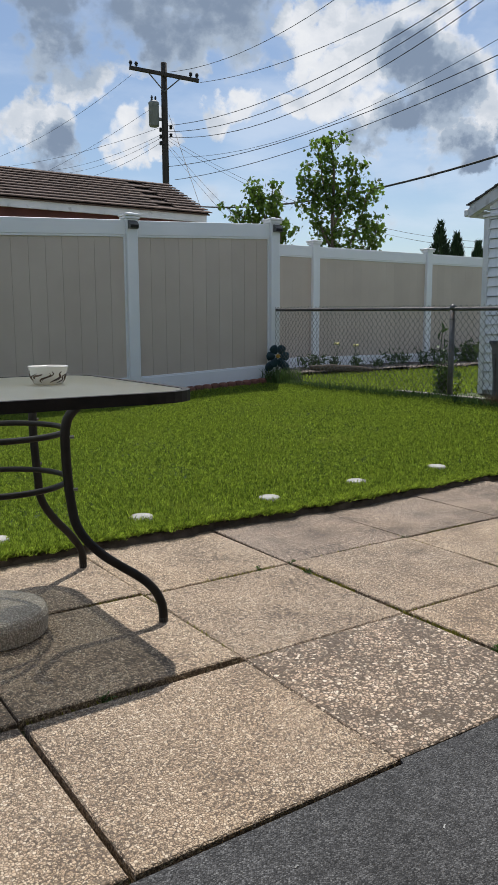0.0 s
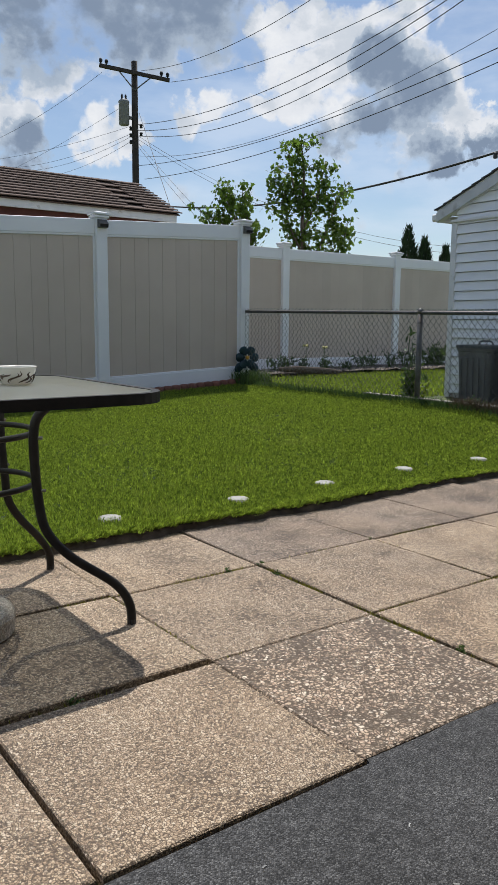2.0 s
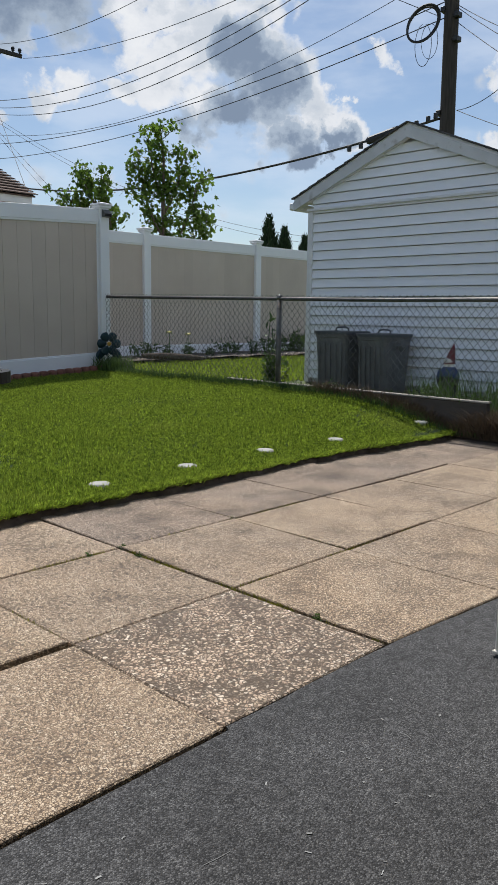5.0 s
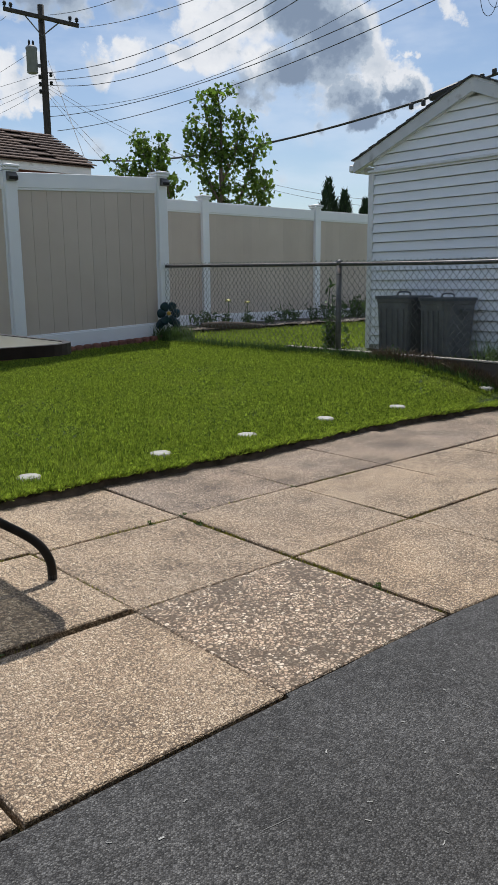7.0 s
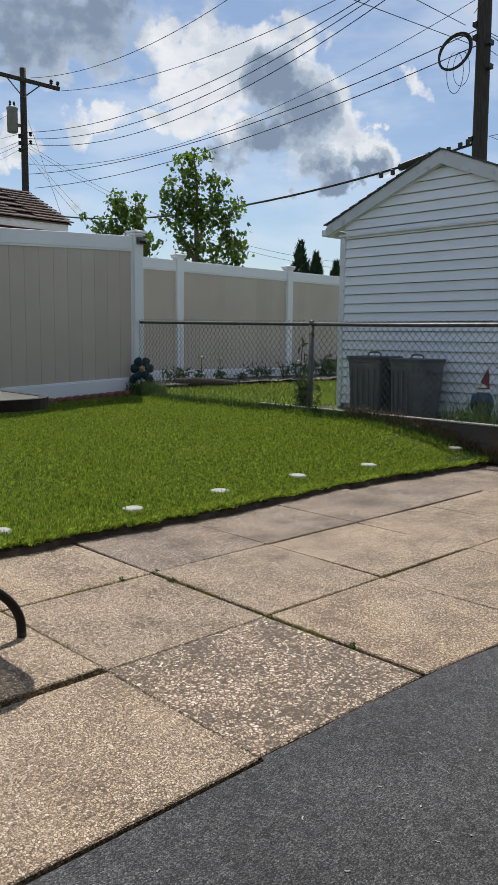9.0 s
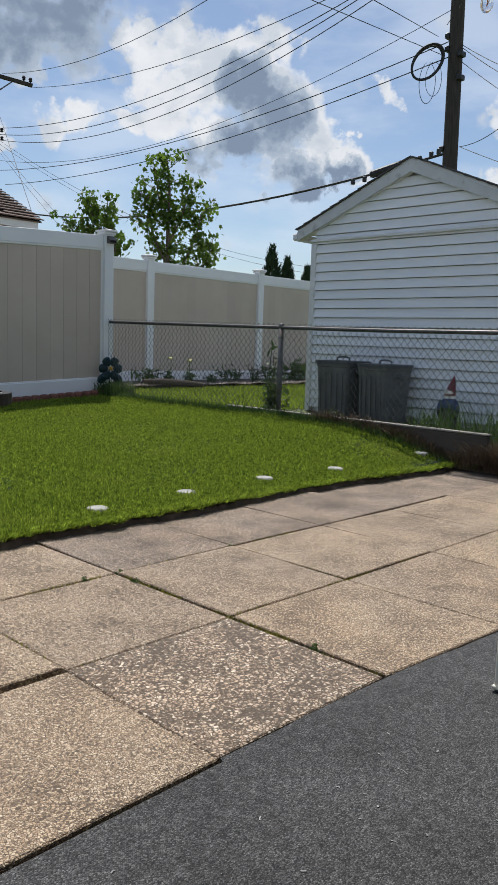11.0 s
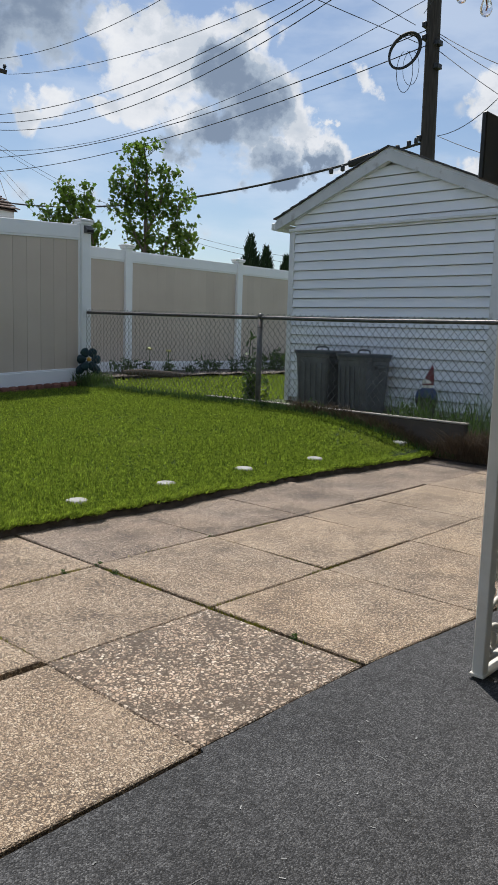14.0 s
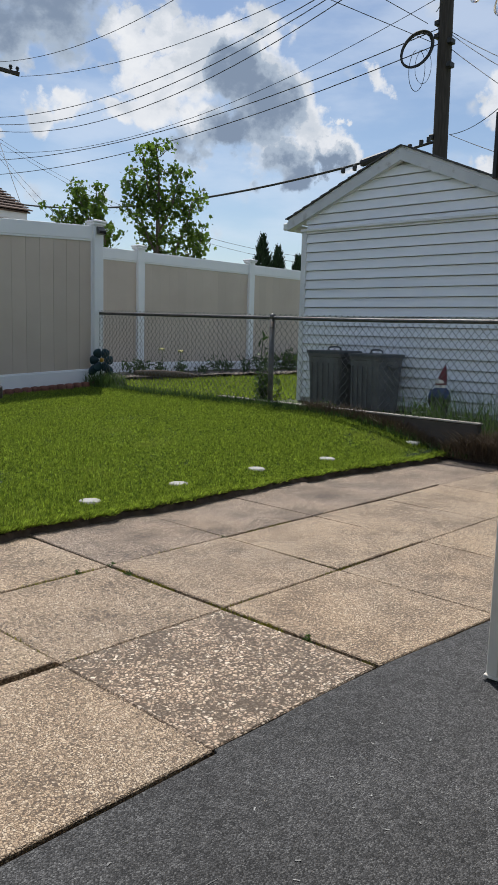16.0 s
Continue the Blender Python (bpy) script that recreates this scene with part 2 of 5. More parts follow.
def aggregate(name, size, stones, mortar, dirt, dirt_scale, dirt_edges, gap=0.13):
    """Pebbles of several colours in recessed mortar, with grit between the larger ones and dark pits, thicker in patches."""
    t, node, ramp, mix, voronoi, noise_at, finish = new_nodes(name, 0.9)
    co = t.nodes.new("ShaderNodeTexCoord").outputs["Object"]
    warp = node("ShaderNodeVectorMath", [(0, noise_at(co, 0.55 / size, 3.0).outputs["Color"]), (2, co)])
    warp.operation = "MULTIPLY_ADD"
    warp.inputs[1].default_value = (size * 0.9,) * 3
    vec = warp.outputs[0]
    cell = voronoi(vec, 1 / size)
    tone = node("ShaderNodeSeparateColor", [(0, cell.outputs["Color"])])
    n = len(stones)
    col = ramp(tone.outputs[0], [(k / (n - 1), c) for k, c in enumerate(stones)])
    rim = voronoi(vec, 1 / size, "DISTANCE_TO_EDGE").outputs["Distance"]
    grit = voronoi(vec, 2.3 / size)
    grit_tone = node("ShaderNodeSeparateColor", [(0, grit.outputs["Color"])])
    fine = ramp(grit_tone.outputs[1], [(0.0, tuple(0.55 * c for c in stones[0])), (0.5, stones[0]), (1.0, stones[1])])
    col = mix(ramp(tone.outputs[1], [(0.30, 1.0), (0.42, 0.0)]), col, fine)
    seam = ramp(rim, [(0.03, 1.0), (gap, 0.0)])
    col = mix(seam, col, (*mortar, 1))
    patch = noise_at(co, dirt_scale, 6.0, 0.62).outputs["Fac"]
    pit = noise_at(co, 0.85 / size, 2.5, 0.6).outputs["Fac"]
    both = node("ShaderNodeMath", [(0, patch), (2, pit)])
    both.operation = "MULTIPLY_ADD"
    both.inputs[1].default_value = 0.62
    lift = node("ShaderNodeMath", [(0, both.outputs[0])])
    lift.operation = "SUBTRACT"
    lift.inputs[1].default_value = 0.31
    col = mix(ramp(lift.outputs[0], [(dirt_edges[0], 0.0), (dirt_edges[1], 0.86)]), col, (*dirt, 1))
    warm = noise_at(co, 1.7, 3.0).outputs["Fac"]
    col = mix(1.0, col, ramp(warm, [(0.3, (0.93, 0.94, 0.95)), (0.7, (1.07, 1.03, 0.97))]), "MULTIPLY")
    col = mix(1.0, col, ramp(t.nodes.new("ShaderNodeObjectInfo").outputs["Random"], [(0.0, (0.93, 0.93, 0.94)), (1.0, (1.06, 1.05, 1.03))]), "MULTIPLY")
    return finish(col, ramp(rim, [(0.0, 0.0), (0.3, 1.0)]), 0.5, 0.0025)


def carpet_material():
    """Loop-pile carpet: rows of small tufts, trodden paler in places."""
    t, node, ramp, mix, voronoi, noise_at, finish = new_nodes("outdoor_carpet", 1.0)
    co = t.nodes.new("ShaderNodeTexCoord").outputs["Object"]
    turned = node("ShaderNodeMapping", [("Vector", co)])
    turned.inputs["Rotation"].default_value = (0, 0, 0.5)
    turned.inputs["Scale"].default_value = (1.0, 1.35, 1.0)
    tuft = voronoi(turned.outputs[0], 255, loose=0.8)
    tone = node("ShaderNodeSeparateColor", [(0, tuft.outputs["Color"])])
    col = ramp(tone.outputs[0], [(0.0, (0.028, 0.028, 0.029)), (0.55, (0.072, 0.071, 0.072)), (0.9, (0.118, 0.117, 0.119)), (1.0, (0.165, 0.165, 0.162))])
    # colour darkens away from each tuft's middle, painting the shade between loops
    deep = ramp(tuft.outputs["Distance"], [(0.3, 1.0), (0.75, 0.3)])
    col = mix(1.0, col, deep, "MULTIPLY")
    mottle = noise_at(co, 38.0, 4.0).outputs["Fac"]
    col = mix(1.0, col, ramp(mottle, [(0.3, 0.72), (0.7, 1.28)]), "MULTIPLY")
    worn = noise_at(co, 2.3, 6.0).outputs["Fac"]
    col = mix(1.0, col, ramp(worn, [(0.32, 0.84), (0.72, 1.34)]), "MULTIPLY")
    return finish(col, ramp(tuft.outputs["Distance"], [(0.0, 1.0), (0.7, 0.0)]), 0.35, 0.002)


def glass_material(name, tint, rough=0.02):
    m = bpy.data.materials.new(name)
    m.use_nodes = True
    b = m.node_tree.nodes["Principled BSDF"]
    b.inputs["Base Color"].default_value = (*tint, 1)
    b.inputs["Roughness"].default_value, b.inputs["Transmission Weight"].default_value, b.inputs["IOR"].default_value = rough, 1.0, 1.45
    return m


M_SLAB = aggregate("exposed_aggregate", 0.0064, [(0.36, 0.265, 0.18), (0.57, 0.455, 0.33), (0.52, 0.40, 0.285), (0.64, 0.54, 0.42), (0.45, 0.335, 0.23), (0.19, 0.145, 0.105)], (0.11, 0.08, 0.056), (0.09, 0.067, 0.05), 3.6, (0.525, 0.585))
M_WORN = aggregate("worn_aggregate", 0.0115, [(0.38, 0.28, 0.21), (0.59, 0.485, 0.385), (0.46, 0.355, 0.265), (0.68, 0.60, 0.51), (0.43, 0.33, 0.25), (0.20, 0.158, 0.125)], (0.085, 0.064, 0.046), (0.075, 0.057, 0.042), 5.0, (0.495, 0.57), gap=0.19)
M_GREYSLAB = aggregate("weathered_aggregate", 0.0064, [(0.30, 0.225, 0.168), (0.50, 0.395, 0.30), (0.42, 0.322, 0.245), (0.58, 0.485, 0.385), (0.35, 0.265, 0.20), (0.16, 0.124, 0.10)], (0.08, 0.06, 0.045), (0.07, 0.054, 0.044), 3.6, (0.485, 0.56))
M_JOINT = material("joint_soil", (0.035, 0.028, 0.02), (0.09, 0.075, 0.05), scale=20, rough=1.0, bump=0.6, spots=(0.07, 0.09, 0.02), spot_scale=4)
M_CARPET = carpet_material()
M_MOSS = material("joint_moss", (0.12, 0.13, 0.02), (0.34, 0.31, 0.06), scale=40, rough=0.9, bump=0, per_island=0.4, thin=0.3)
M_VINYL = material("white_vinyl", (0.80, 0.81, 0.83), (0.87, 0.87, 0.88), scale=3, rough=0.4, bump=0.03, bump_scale=12)
M_TAN = material("tan_vinyl", (0.53, 0.445, 0.37), (0.59, 0.505, 0.425), scale=2.5, rough=0.55, bump=0.04, bump_scale=14, per_object=0.03)
M_SIDING = material("white_siding", (0.79, 0.81, 0.84), (0.87, 0.88, 0.90), scale=2.2, rough=0.5, bump=0.04, bump_scale=25, stretch=(1, 1, 5), per_object=0.03)
M_TRIM = material("painted_trim", (0.66, 0.67, 0.68), (0.8, 0.8, 0.8), scale=5, rough=0.55, bump=0.06, spots=(0.45, 0.44, 0.42), spot_scale=9, spot_edges=(0.62, 0.75))
M_RAKE = material("grey_painted_board", (0.55, 0.56, 0.57), (0.64, 0.65, 0.66), scale=6, rough=0.6, bump=0.1, spots=(0.42, 0.415, 0.41), spot_scale=11, spot_edges=(0.6, 0.75))
M_SHINGLE = material("brown_shingle", (0.075, 0.05, 0.04), (0.165, 0.115, 0.092), scale=9, rough=0.95, bump=0.5, bump_scale=120, per_object=0.22)
M_DARKSHINGLE = material("dark_shingle", (0.05, 0.05, 0.055), (0.12, 0.115, 0.11), scale=9, rough=0.95, bump=0.5, bump_scale=120, per_object=0.2)
M_POLE = material("creosoted_wood", (0.028, 0.023, 0.02), (0.075, 0.063, 0.054), scale=6, rough=0.9, bump=0.5, bump_scale=30, stretch=(6, 6, 0.5))
M_WIRE = material("black_cable", (0.012, 0.012, 0.013), (0.03, 0.03, 0.032), rough=0.6, bump=0)
M_GALV = material("galvanised_steel", (0.065, 0.063, 0.06), (0.19, 0.184, 0.175), scale=14, rough=0.45, metal=0.5, bump=0.1, spots=(0.16, 0.10, 0.07), spot_scale=12, spot_edges=(0.6, 0.8))
M_MESHWIRE = material("dull_wire", (0.05, 0.05, 0.05), (0.13, 0.128, 0.125), scale=30, rough=0.5, metal=0.3, bump=0)
M_GREYCAN = material("transformer_grey", (0.18, 0.19, 0.20), (0.27, 0.28, 0.29), scale=5, rough=0.6)
M_LAWN = material("lawn_soil", (0.018, 0.032, 0.006), (0.04, 0.07, 0.013), scale=14, rough=1.0, bump=0.6, bump_scale=90)
M_GRASS = material("grass_blade", (0.07, 0.118, 0.010), (0.36, 0.46, 0.055), scale=46, spread=0.13, rough=0.4, bump=0, per_island=0.5, thin=0.52,
                   spots=(0.33, 0.38, 0.07), spot_scale=2.2, spot_edges=(0.6, 0.9))
M_GROUND = material("rough_ground", (0.06, 0.085, 0.03), (0.13, 0.15, 0.06), scale=1.5, rough=1.0, bump=0.5, spots=(0.13, 0.10, 0.07), spot_scale=0.8)
M_SOIL = material("garden_soil", (0.045, 0.032, 0.024), (0.11, 0.085, 0.065), scale=18, rough=1.0, bump=0.8, bump_scale=50)
M_LEAF = material("maple_leaf", (0.05, 0.10, 0.012), (0.16, 0.25, 0.035), scale=1.0, rough=0.45, bump=0, per_island=0.4, thin=0.5)
M_WEED = material("weed_leaf", (0.045, 0.085, 0.02), (0.10, 0.16, 0.04), scale=1.0, rough=0.5, bump=0, per_island=0.4, thin=0.4)
M_DRY = material("dry_stalk", (0.07, 0.048, 0.03), (0.21, 0.15, 0.09), scale=4, rough=0.9, bump=0, per_island=0.35)
M_CONIFER = material("conifer_leaf", (0.014, 0.035, 0.012), (0.04, 0.075, 0.026), scale=4, rough=0.8, bump=0, per_island=0.35)
M_BARK = material("bark", (0.10, 0.075, 0.055), (0.2, 0.16, 0.125), scale=10, rough=0.95, bump=0.6, stretch=(5, 5, 1))
M_BLACKMETAL = material("black_powder_coat", (0.010, 0.009, 0.008), (0.022, 0.019, 0.017), scale=20, rough=0.5, metal=0.0, bump=0.05)
M_GLASSTOP = material("frosted_glass", (0.62, 0.70, 0.67), (0.70, 0.77, 0.74), scale=7, rough=0.12, bump=0.08, bump_scale=45)
gt = M_GLASSTOP.node_tree
scatter = gt.nodes.new("ShaderNodeBsdfTranslucent")
scatter.inputs[0].default_value = (0.95, 0.97, 0.95, 1)
frost = gt.nodes.new("ShaderNodeMixShader")
frost.inputs[0].default_value = 0.62
gt.links.new(gt.nodes["Principled BSDF"].outputs[0], frost.inputs[1])
gt.links.new(scatter.outputs[0], frost.inputs[2])
through_glass = gt.nodes.new("ShaderNodeBsdfTransparent")
through_glass.inputs[0].default_value = (0.96, 0.98, 0.96, 1)
glaze = gt.nodes.new("ShaderNodeMixShader")
glaze.inputs[0].default_value = 0.22
gt.links.new(frost.outputs[0], glaze.inputs[1])
gt.links.new(through_glass.outputs[0], glaze.inputs[2])
gt.links.new(glaze.outputs[0], gt.nodes["Material Output"].inputs["Surface"])
M_CLEAR = bpy.data.materials.new("clear_underside")
M_CLEAR.use_nodes = True
ct = M_CLEAR.node_tree
clear = ct.nodes.new("ShaderNodeBsdfTransparent")
clear.inputs[0].default_value = (0.95, 0.98, 0.96, 1)
ct.links.new(clear.outputs[0], ct.nodes["Material Output"].inputs["Surface"])
M_BLACKMETAL.node_tree.nodes["Principled BSDF"].inputs["Specular IOR Level"].default_value = 0.2
M_CONCRETE = material("pebbled_concrete", (0.56, 0.48, 0.38), (0.72, 0.63, 0.52), scale=14, rough=0.95, bump=0.6, voronoi=0.6, voronoi_scale=160)
# paler timber: the sun on the kerb's top is put into its colour
M_SUNLIT_BOARD = material("sunlit_weathered_board", (0.22, 0.20, 0.17), (0.38, 0.35, 0.31), scale=9, rough=0.9, bump=0.3, stretch=(1, 0.4, 1))
# darker timber: the shade on the kerb's face is put into its colour
M_SHADED_BOARD = material("shaded_old_timber", (0.05, 0.042, 0.035), (0.12, 0.10, 0.085), scale=9, rough=0.9, bump=0.4, stretch=(1, 0.3, 1))
M_BRICKRED = material("red_edging", (0.16, 0.065, 0.045), (0.27, 0.12, 0.09), scale=12, rough=0.95, bump=0.4, per_object=0.2)
M_BIN = material("grey_plastic", (0.085, 0.09, 0.092), (0.15, 0.155, 0.155), scale=6, rough=0.6, bump=0.15, bump_scale=20)
M_LID = material("dark_grey_lid", (0.05, 0.057, 0.066), (0.085, 0.094, 0.105), scale=6, rough=0.5, bump=0.1)
M_CERAMIC = material("ivory_ceramic", (0.70, 0.66, 0.58), (0.78, 0.75, 0.67), scale=6, rough=0.2, bump=0.02, coat=0.4)
M_BROWNGLAZE = material("brown_glaze", (0.07, 0.045, 0.03), (0.15, 0.10, 0.07), scale=14, rough=0.25, bump=0)
M_IRON = material("white_iron_paint", (0.64, 0.60, 0.52), (0.77, 0.73, 0.65), scale=9, rough=0.5, bump=0.15, spots=(0.30, 0.25, 0.2), spot_scale=16, spot_edges=(0.66, 0.76))
M_BEAM = material("brown_beam", (0.11, 0.075, 0.045), (0.2, 0.145, 0.095), scale=9, rough=0.7, bump=0.2, stretch=(0.5, 5, 5))
M_CREAM = material("cream_canopy", (0.62, 0.53, 0.37), (0.72, 0.63, 0.46), scale=4, rough=0.6, bump=0.05)
M_HOUSE = material("house_wall", (0.55, 0.53, 0.5), (0.66, 0.64, 0.6), scale=4, rough=0.8, bump=0.2)
M_BLACKBOX = material("black_plastic", (0.012, 0.012, 0.013), (0.022, 0.022, 0.024), scale=9, rough=0.5, bump=0.05)
M_STICKER = material("pale_sticker", (0.5, 0.5, 0.5), (0.62, 0.62, 0.6), scale=30, rough=0.6, bump=0)
M_PETAL = material("dark_teal_enamel", (0.008, 0.022, 0.032), (0.02, 0.06, 0.075), scale=14, rough=0.3, metal=0.4, bump=0.1)
M_YELLOW = material("yellow_centre", (0.45, 0.24, 0.03), (0.6, 0.36, 0.06), scale=30, rough=0.5)
M_REDHAT = material("faded_red_paint", (0.11, 0.018, 0.024), (0.19, 0.035, 0.04), scale=14, rough=0.6)
M_STONE = material("pale_stepping_stone", (0.27, 0.262, 0.24), (0.44, 0.425, 0.39), scale=20, rough=0.85, bump=0.3)
M_WALLRED = material("dark_red_wall", (0.10, 0.035, 0.03), (0.16, 0.06, 0.05), scale=5, rough=0.8)
M_BULB = glass_material("bulb_glass", (0.97, 0.97, 0.95))
M_FILAMENT = material("copper_filament", (0.55, 0.22, 0.1), (0.65, 0.3, 0.15), rough=0.4, bump=0)
M_SOLAR = material("solar_cell", (0.02, 0.025, 0.04), (0.05, 0.055, 0.075), rough=0.2, bump=0)


# ---- mesh helpers ----
def mesh_object(name, bm, mat, parent=None, label="", smooth=False):
    me = bpy.data.meshes.new(name)
    bm.normal_update()
    bm.to_mesh(me)
    bm.free()
    me.materials.append(mat)
    if smooth:
        me.shade_smooth()
    ob = new(name, me)
    if parent is not None:
        ob.parent = parent
    if label:
        tagged(ob, label)
    return ob


def part(name, bm, mat, parent, label="", smooth=False):
    return mesh_object(name, bm, mat, parent, label, smooth)


def thing(name, label, category, at=(0, 0, 0), group="", kind="", turn=0.0):
    ob = new(name)
    ob.empty_display_size = 0.1
    ob.matrix_world = pose(*at, 0, 0, turn)
    return tagged(ob, label, category, group, kind)


def add_box(bm, lo, hi, bevel=0.0, m=None):
    c = [(p + q) / 2 for p, q in zip(lo, hi)]
    s = [abs(q - p) for p, q in zip(lo, hi)]
    made = bmesh.ops.create_cube(bm, size=1.0, matrix=Matrix.Translation(c) @ Matrix.Diagonal((*s, 1)))
    vs = made["verts"]
    if bevel:
        es = list({ed for v in vs for ed in v.link_edges})
        got = bmesh.ops.bevel(bm, geom=es, offset=bevel, segments=1, affect="EDGES", profile=0.7)
        vs = list({v for f in got["faces"] for v in f.verts} | {v for v in vs if v.is_valid})
    if m is not None:
        bmesh.ops.transform(bm, matrix=m, verts=vs)
    return vs


def box(lo, hi, bevel=0.0, m=None):
    bm = bmesh.new()
    add_box(bm, lo, hi, bevel, m)
    return bm


def add_tube(bm, pts, radius, sides=8, close=False, caps=True):
    pts = [Vector(p) for p in pts]
    n = len(pts)
    radii = radius if isinstance(radius, (list, tuple)) else [radius] * n
    rings, side = [], None
    for i, p in enumerate(pts):
        if close:
            way = pts[(i + 1) % n] - pts[i - 1]
        else:
            way = pts[min(i + 1, n - 1)] - pts[max(i - 1, 0)]
        way.normalize()
        if side is None:
            side = way.orthogonal().normalized()
        side = (side - way * side.dot(way)).normalized()
        other = way.cross(side)
        rings.append([bm.verts.new(p + radii[i] * (math.cos(2 * math.pi * k / sides) * side + math.sin(2 * math.pi * k / sides) * other)) for k in range(sides)])
    for i in range(n if close else n - 1):
        r, q = rings[i], rings[(i + 1) % n]
        for k in range(sides):
            bm.faces.new((r[k], r[(k + 1) % sides], q[(k + 1) % sides], q[k]))
    if caps and not close:
        bm.faces.new(rings[0][::-1])
        bm.faces.new(rings[-1])


def tube(pts, radius, sides=8, close=False):
    bm = bmesh.new()
    add_tube(bm, pts, radius, sides, close)
    return bm


def add_lathe(bm, profile, sides=24, at=(0, 0, 0)):
    rings = []
    for r, z in profile:
        rings.append([bm.verts.new((at[0] + r * math.cos(2 * math.pi * k / sides), at[1] + r * math.sin(2 * math.pi * k / sides), at[2] + z)) for k in range(sides)])
    for p, q in zip(rings, rings[1:]):
        for k in range(sides):
            bm.faces.new((p[k], p[(k + 1) % sides], q[(k + 1) % sides], q[k]))
    bm.faces.new(rings[0][::-1])
    bm.faces.new(rings[-1])


def lathe(profile, sides=24, at=(0, 0, 0)):
    bm = bmesh.new()
    add_lathe(bm, profile, sides, at)
    return bm


def prism(outline, depth, place):
    """An outline in its own plane (u, v), pushed out by depth along w; place(u, v, w) gives the point."""
    bm = bmesh.new()
    f = [bm.verts.new(place(u, v, 0)) for u, v in outline]
    b = [bm.verts.new(place(u, v, depth)) for u, v in outline]
    bm.faces.new(f[::-1])
    bm.faces.new(b)
    n = len(outline)
    for i in range(n):
        bm.faces.new((f[i], f[(i + 1) % n], b[(i + 1) % n], b[i]))
    bmesh.ops.recalc_face_normals(bm, faces=bm.faces)
    return bm


def soup(name, verts, faces, mat, parent=None, smooth=False):
    me = bpy.data.meshes.new(name)
    me.from_pydata(verts, [], faces)
    me.materials.append(mat)
    if smooth:
        me.shade_smooth()
    ob = new(name, me)
    if parent is not None:
        ob.parent = parent
    return ob

# ---- ground ----
S = 0.64                # side of a patio slab
EDGE_Y = 1.27           # where the slabs end and the lawn begins
CARPET_Y = -0.62        # where the carpet ends and the slabs begin
LINK_X = 4.307          # chain-link fence
FENCE_Y = 5.87          # tall vinyl fence
FAR_FENCE_Y = 7.66      # neighbour's vinyl fence
SHED_X, SHED_Y0, SHED_Y1 = 5.95, 1.51, 4.11
SHED_Z = 0.14


def edge_y(x):
    """The wavering front edge of the lawn."""
    return 1.236 + 0.012 * np.sin(x * 2.9 + 0.6) + 0.007 * np.sin(x * 11.0) - 0.075 * np.clip((x - 3.0) / 0.9, 0, 1)


def lawn_z(x, y):
    reach = 1.3 - 0.85 * np.clip((x - 2.9) / 1.2, 0, 1)
    return 0.036 + 0.049 * np.clip(x, 0, 4.6) * (1 - np.exp(-np.maximum(y - EDGE_Y, 0) / reach))


def ground_z(x, y):
    if x > LINK_X + 0.02:
        if y < 0.6:
            return -0.09 + 0.2 * min(max((x - 5.2) / 1.5, 0), 1)
        return 0.13 + 0.10 * min(max((y - 4.0) / 3.5, 0), 1)
    if y > FENCE_Y:
        return 0.03 + 0.05 * min(max(x, 0), 4.4)
    if y > EDGE_Y:
        return float(lawn_z(x, y)) - 0.012
    return -0.09


def spaced(lo, hi, near_lo, near_hi, step):
    out, v = [], near_lo
    while v <= near_hi + 1e-6:
        out.append(v)
        v += step
    v, d = near_hi, step
    while v < hi:
        d *= 1.5
        v += d
        out.append(min(v, hi))
    v, d = near_lo, step
    while v > lo:
        d *= 1.5
        v -= d
        out.insert(0, max(v, lo))
    return out


gx = spaced(-900, 900, -4.0, 12.0, 0.16)
gy = spaced(-900, 900, -4.0, 10.0, 0.16)
gx = sorted(gx + [LINK_X, LINK_X + 0.04])
gy = sorted(gy + [EDGE_Y - 0.004, EDGE_Y + 0.002])
verts = [(x, y, ground_z(x, y)) for y in gy for x in gx]
nx = len(gx)
faces = [(j * nx + i, j * nx + i + 1, (j + 1) * nx + i + 1, (j + 1) * nx + i) for j in range(len(gy) - 1) for i in range(nx - 1)]
tagged(soup("ground", verts, faces, M_GROUND, smooth=True), "rough grassy earth stretching away beyond the fences", "ground", kind="structure")

# lawn sheet, a little above the ground
lx = np.arange(-5.0, LINK_X - 0.03, 0.14)
ly = np.arange(EDGE_Y, FENCE_Y + 0.05, 0.14)
verts = []
for j, y in enumerate([None, None] + ly[1:].tolist()):
    for x in lx.tolist():
        front = float(edge_y(x))
        verts.append((x, front + 0.004, -0.06) if j == 0 else (x, front + 0.012, 0.034) if j == 1 else (x, y, float(lawn_z(x, y))))
nx = len(lx)
faces = [(j * nx + i, j * nx + i + 1, (j + 1) * nx + i + 1, (j + 1) * nx + i) for j in range(len(ly)) for i in range(nx - 1)]
tagged(soup("lawn", verts, faces, M_LAWN, smooth=True), "mown green lawn rising gently towards the fence", "lawn", kind="structure")

# patio bed below the slabs
rng = random.Random(6)
verts, faces = [], []
for i in range(240):
    x = -5.0 + i * 0.0387
    d = rng.uniform(0.0, 0.03)
    front = float(edge_y(x))
    verts += [(x, front - 0.012 - d, -0.004), (x, front - 0.004 - 0.5 * d, 0.012 + rng.uniform(0, 0.018)), (x, front + 0.016, 0.038)]
    if i:
        k = 3 * i
        faces += [(k - 3, k, k + 1, k - 2), (k - 2, k + 1, k + 2, k - 1)]
tagged(soup("lawn_edge", verts, faces, M_SOIL), "crumbly dark soil along the cut edge of the lawn", "soil", kind="structure")
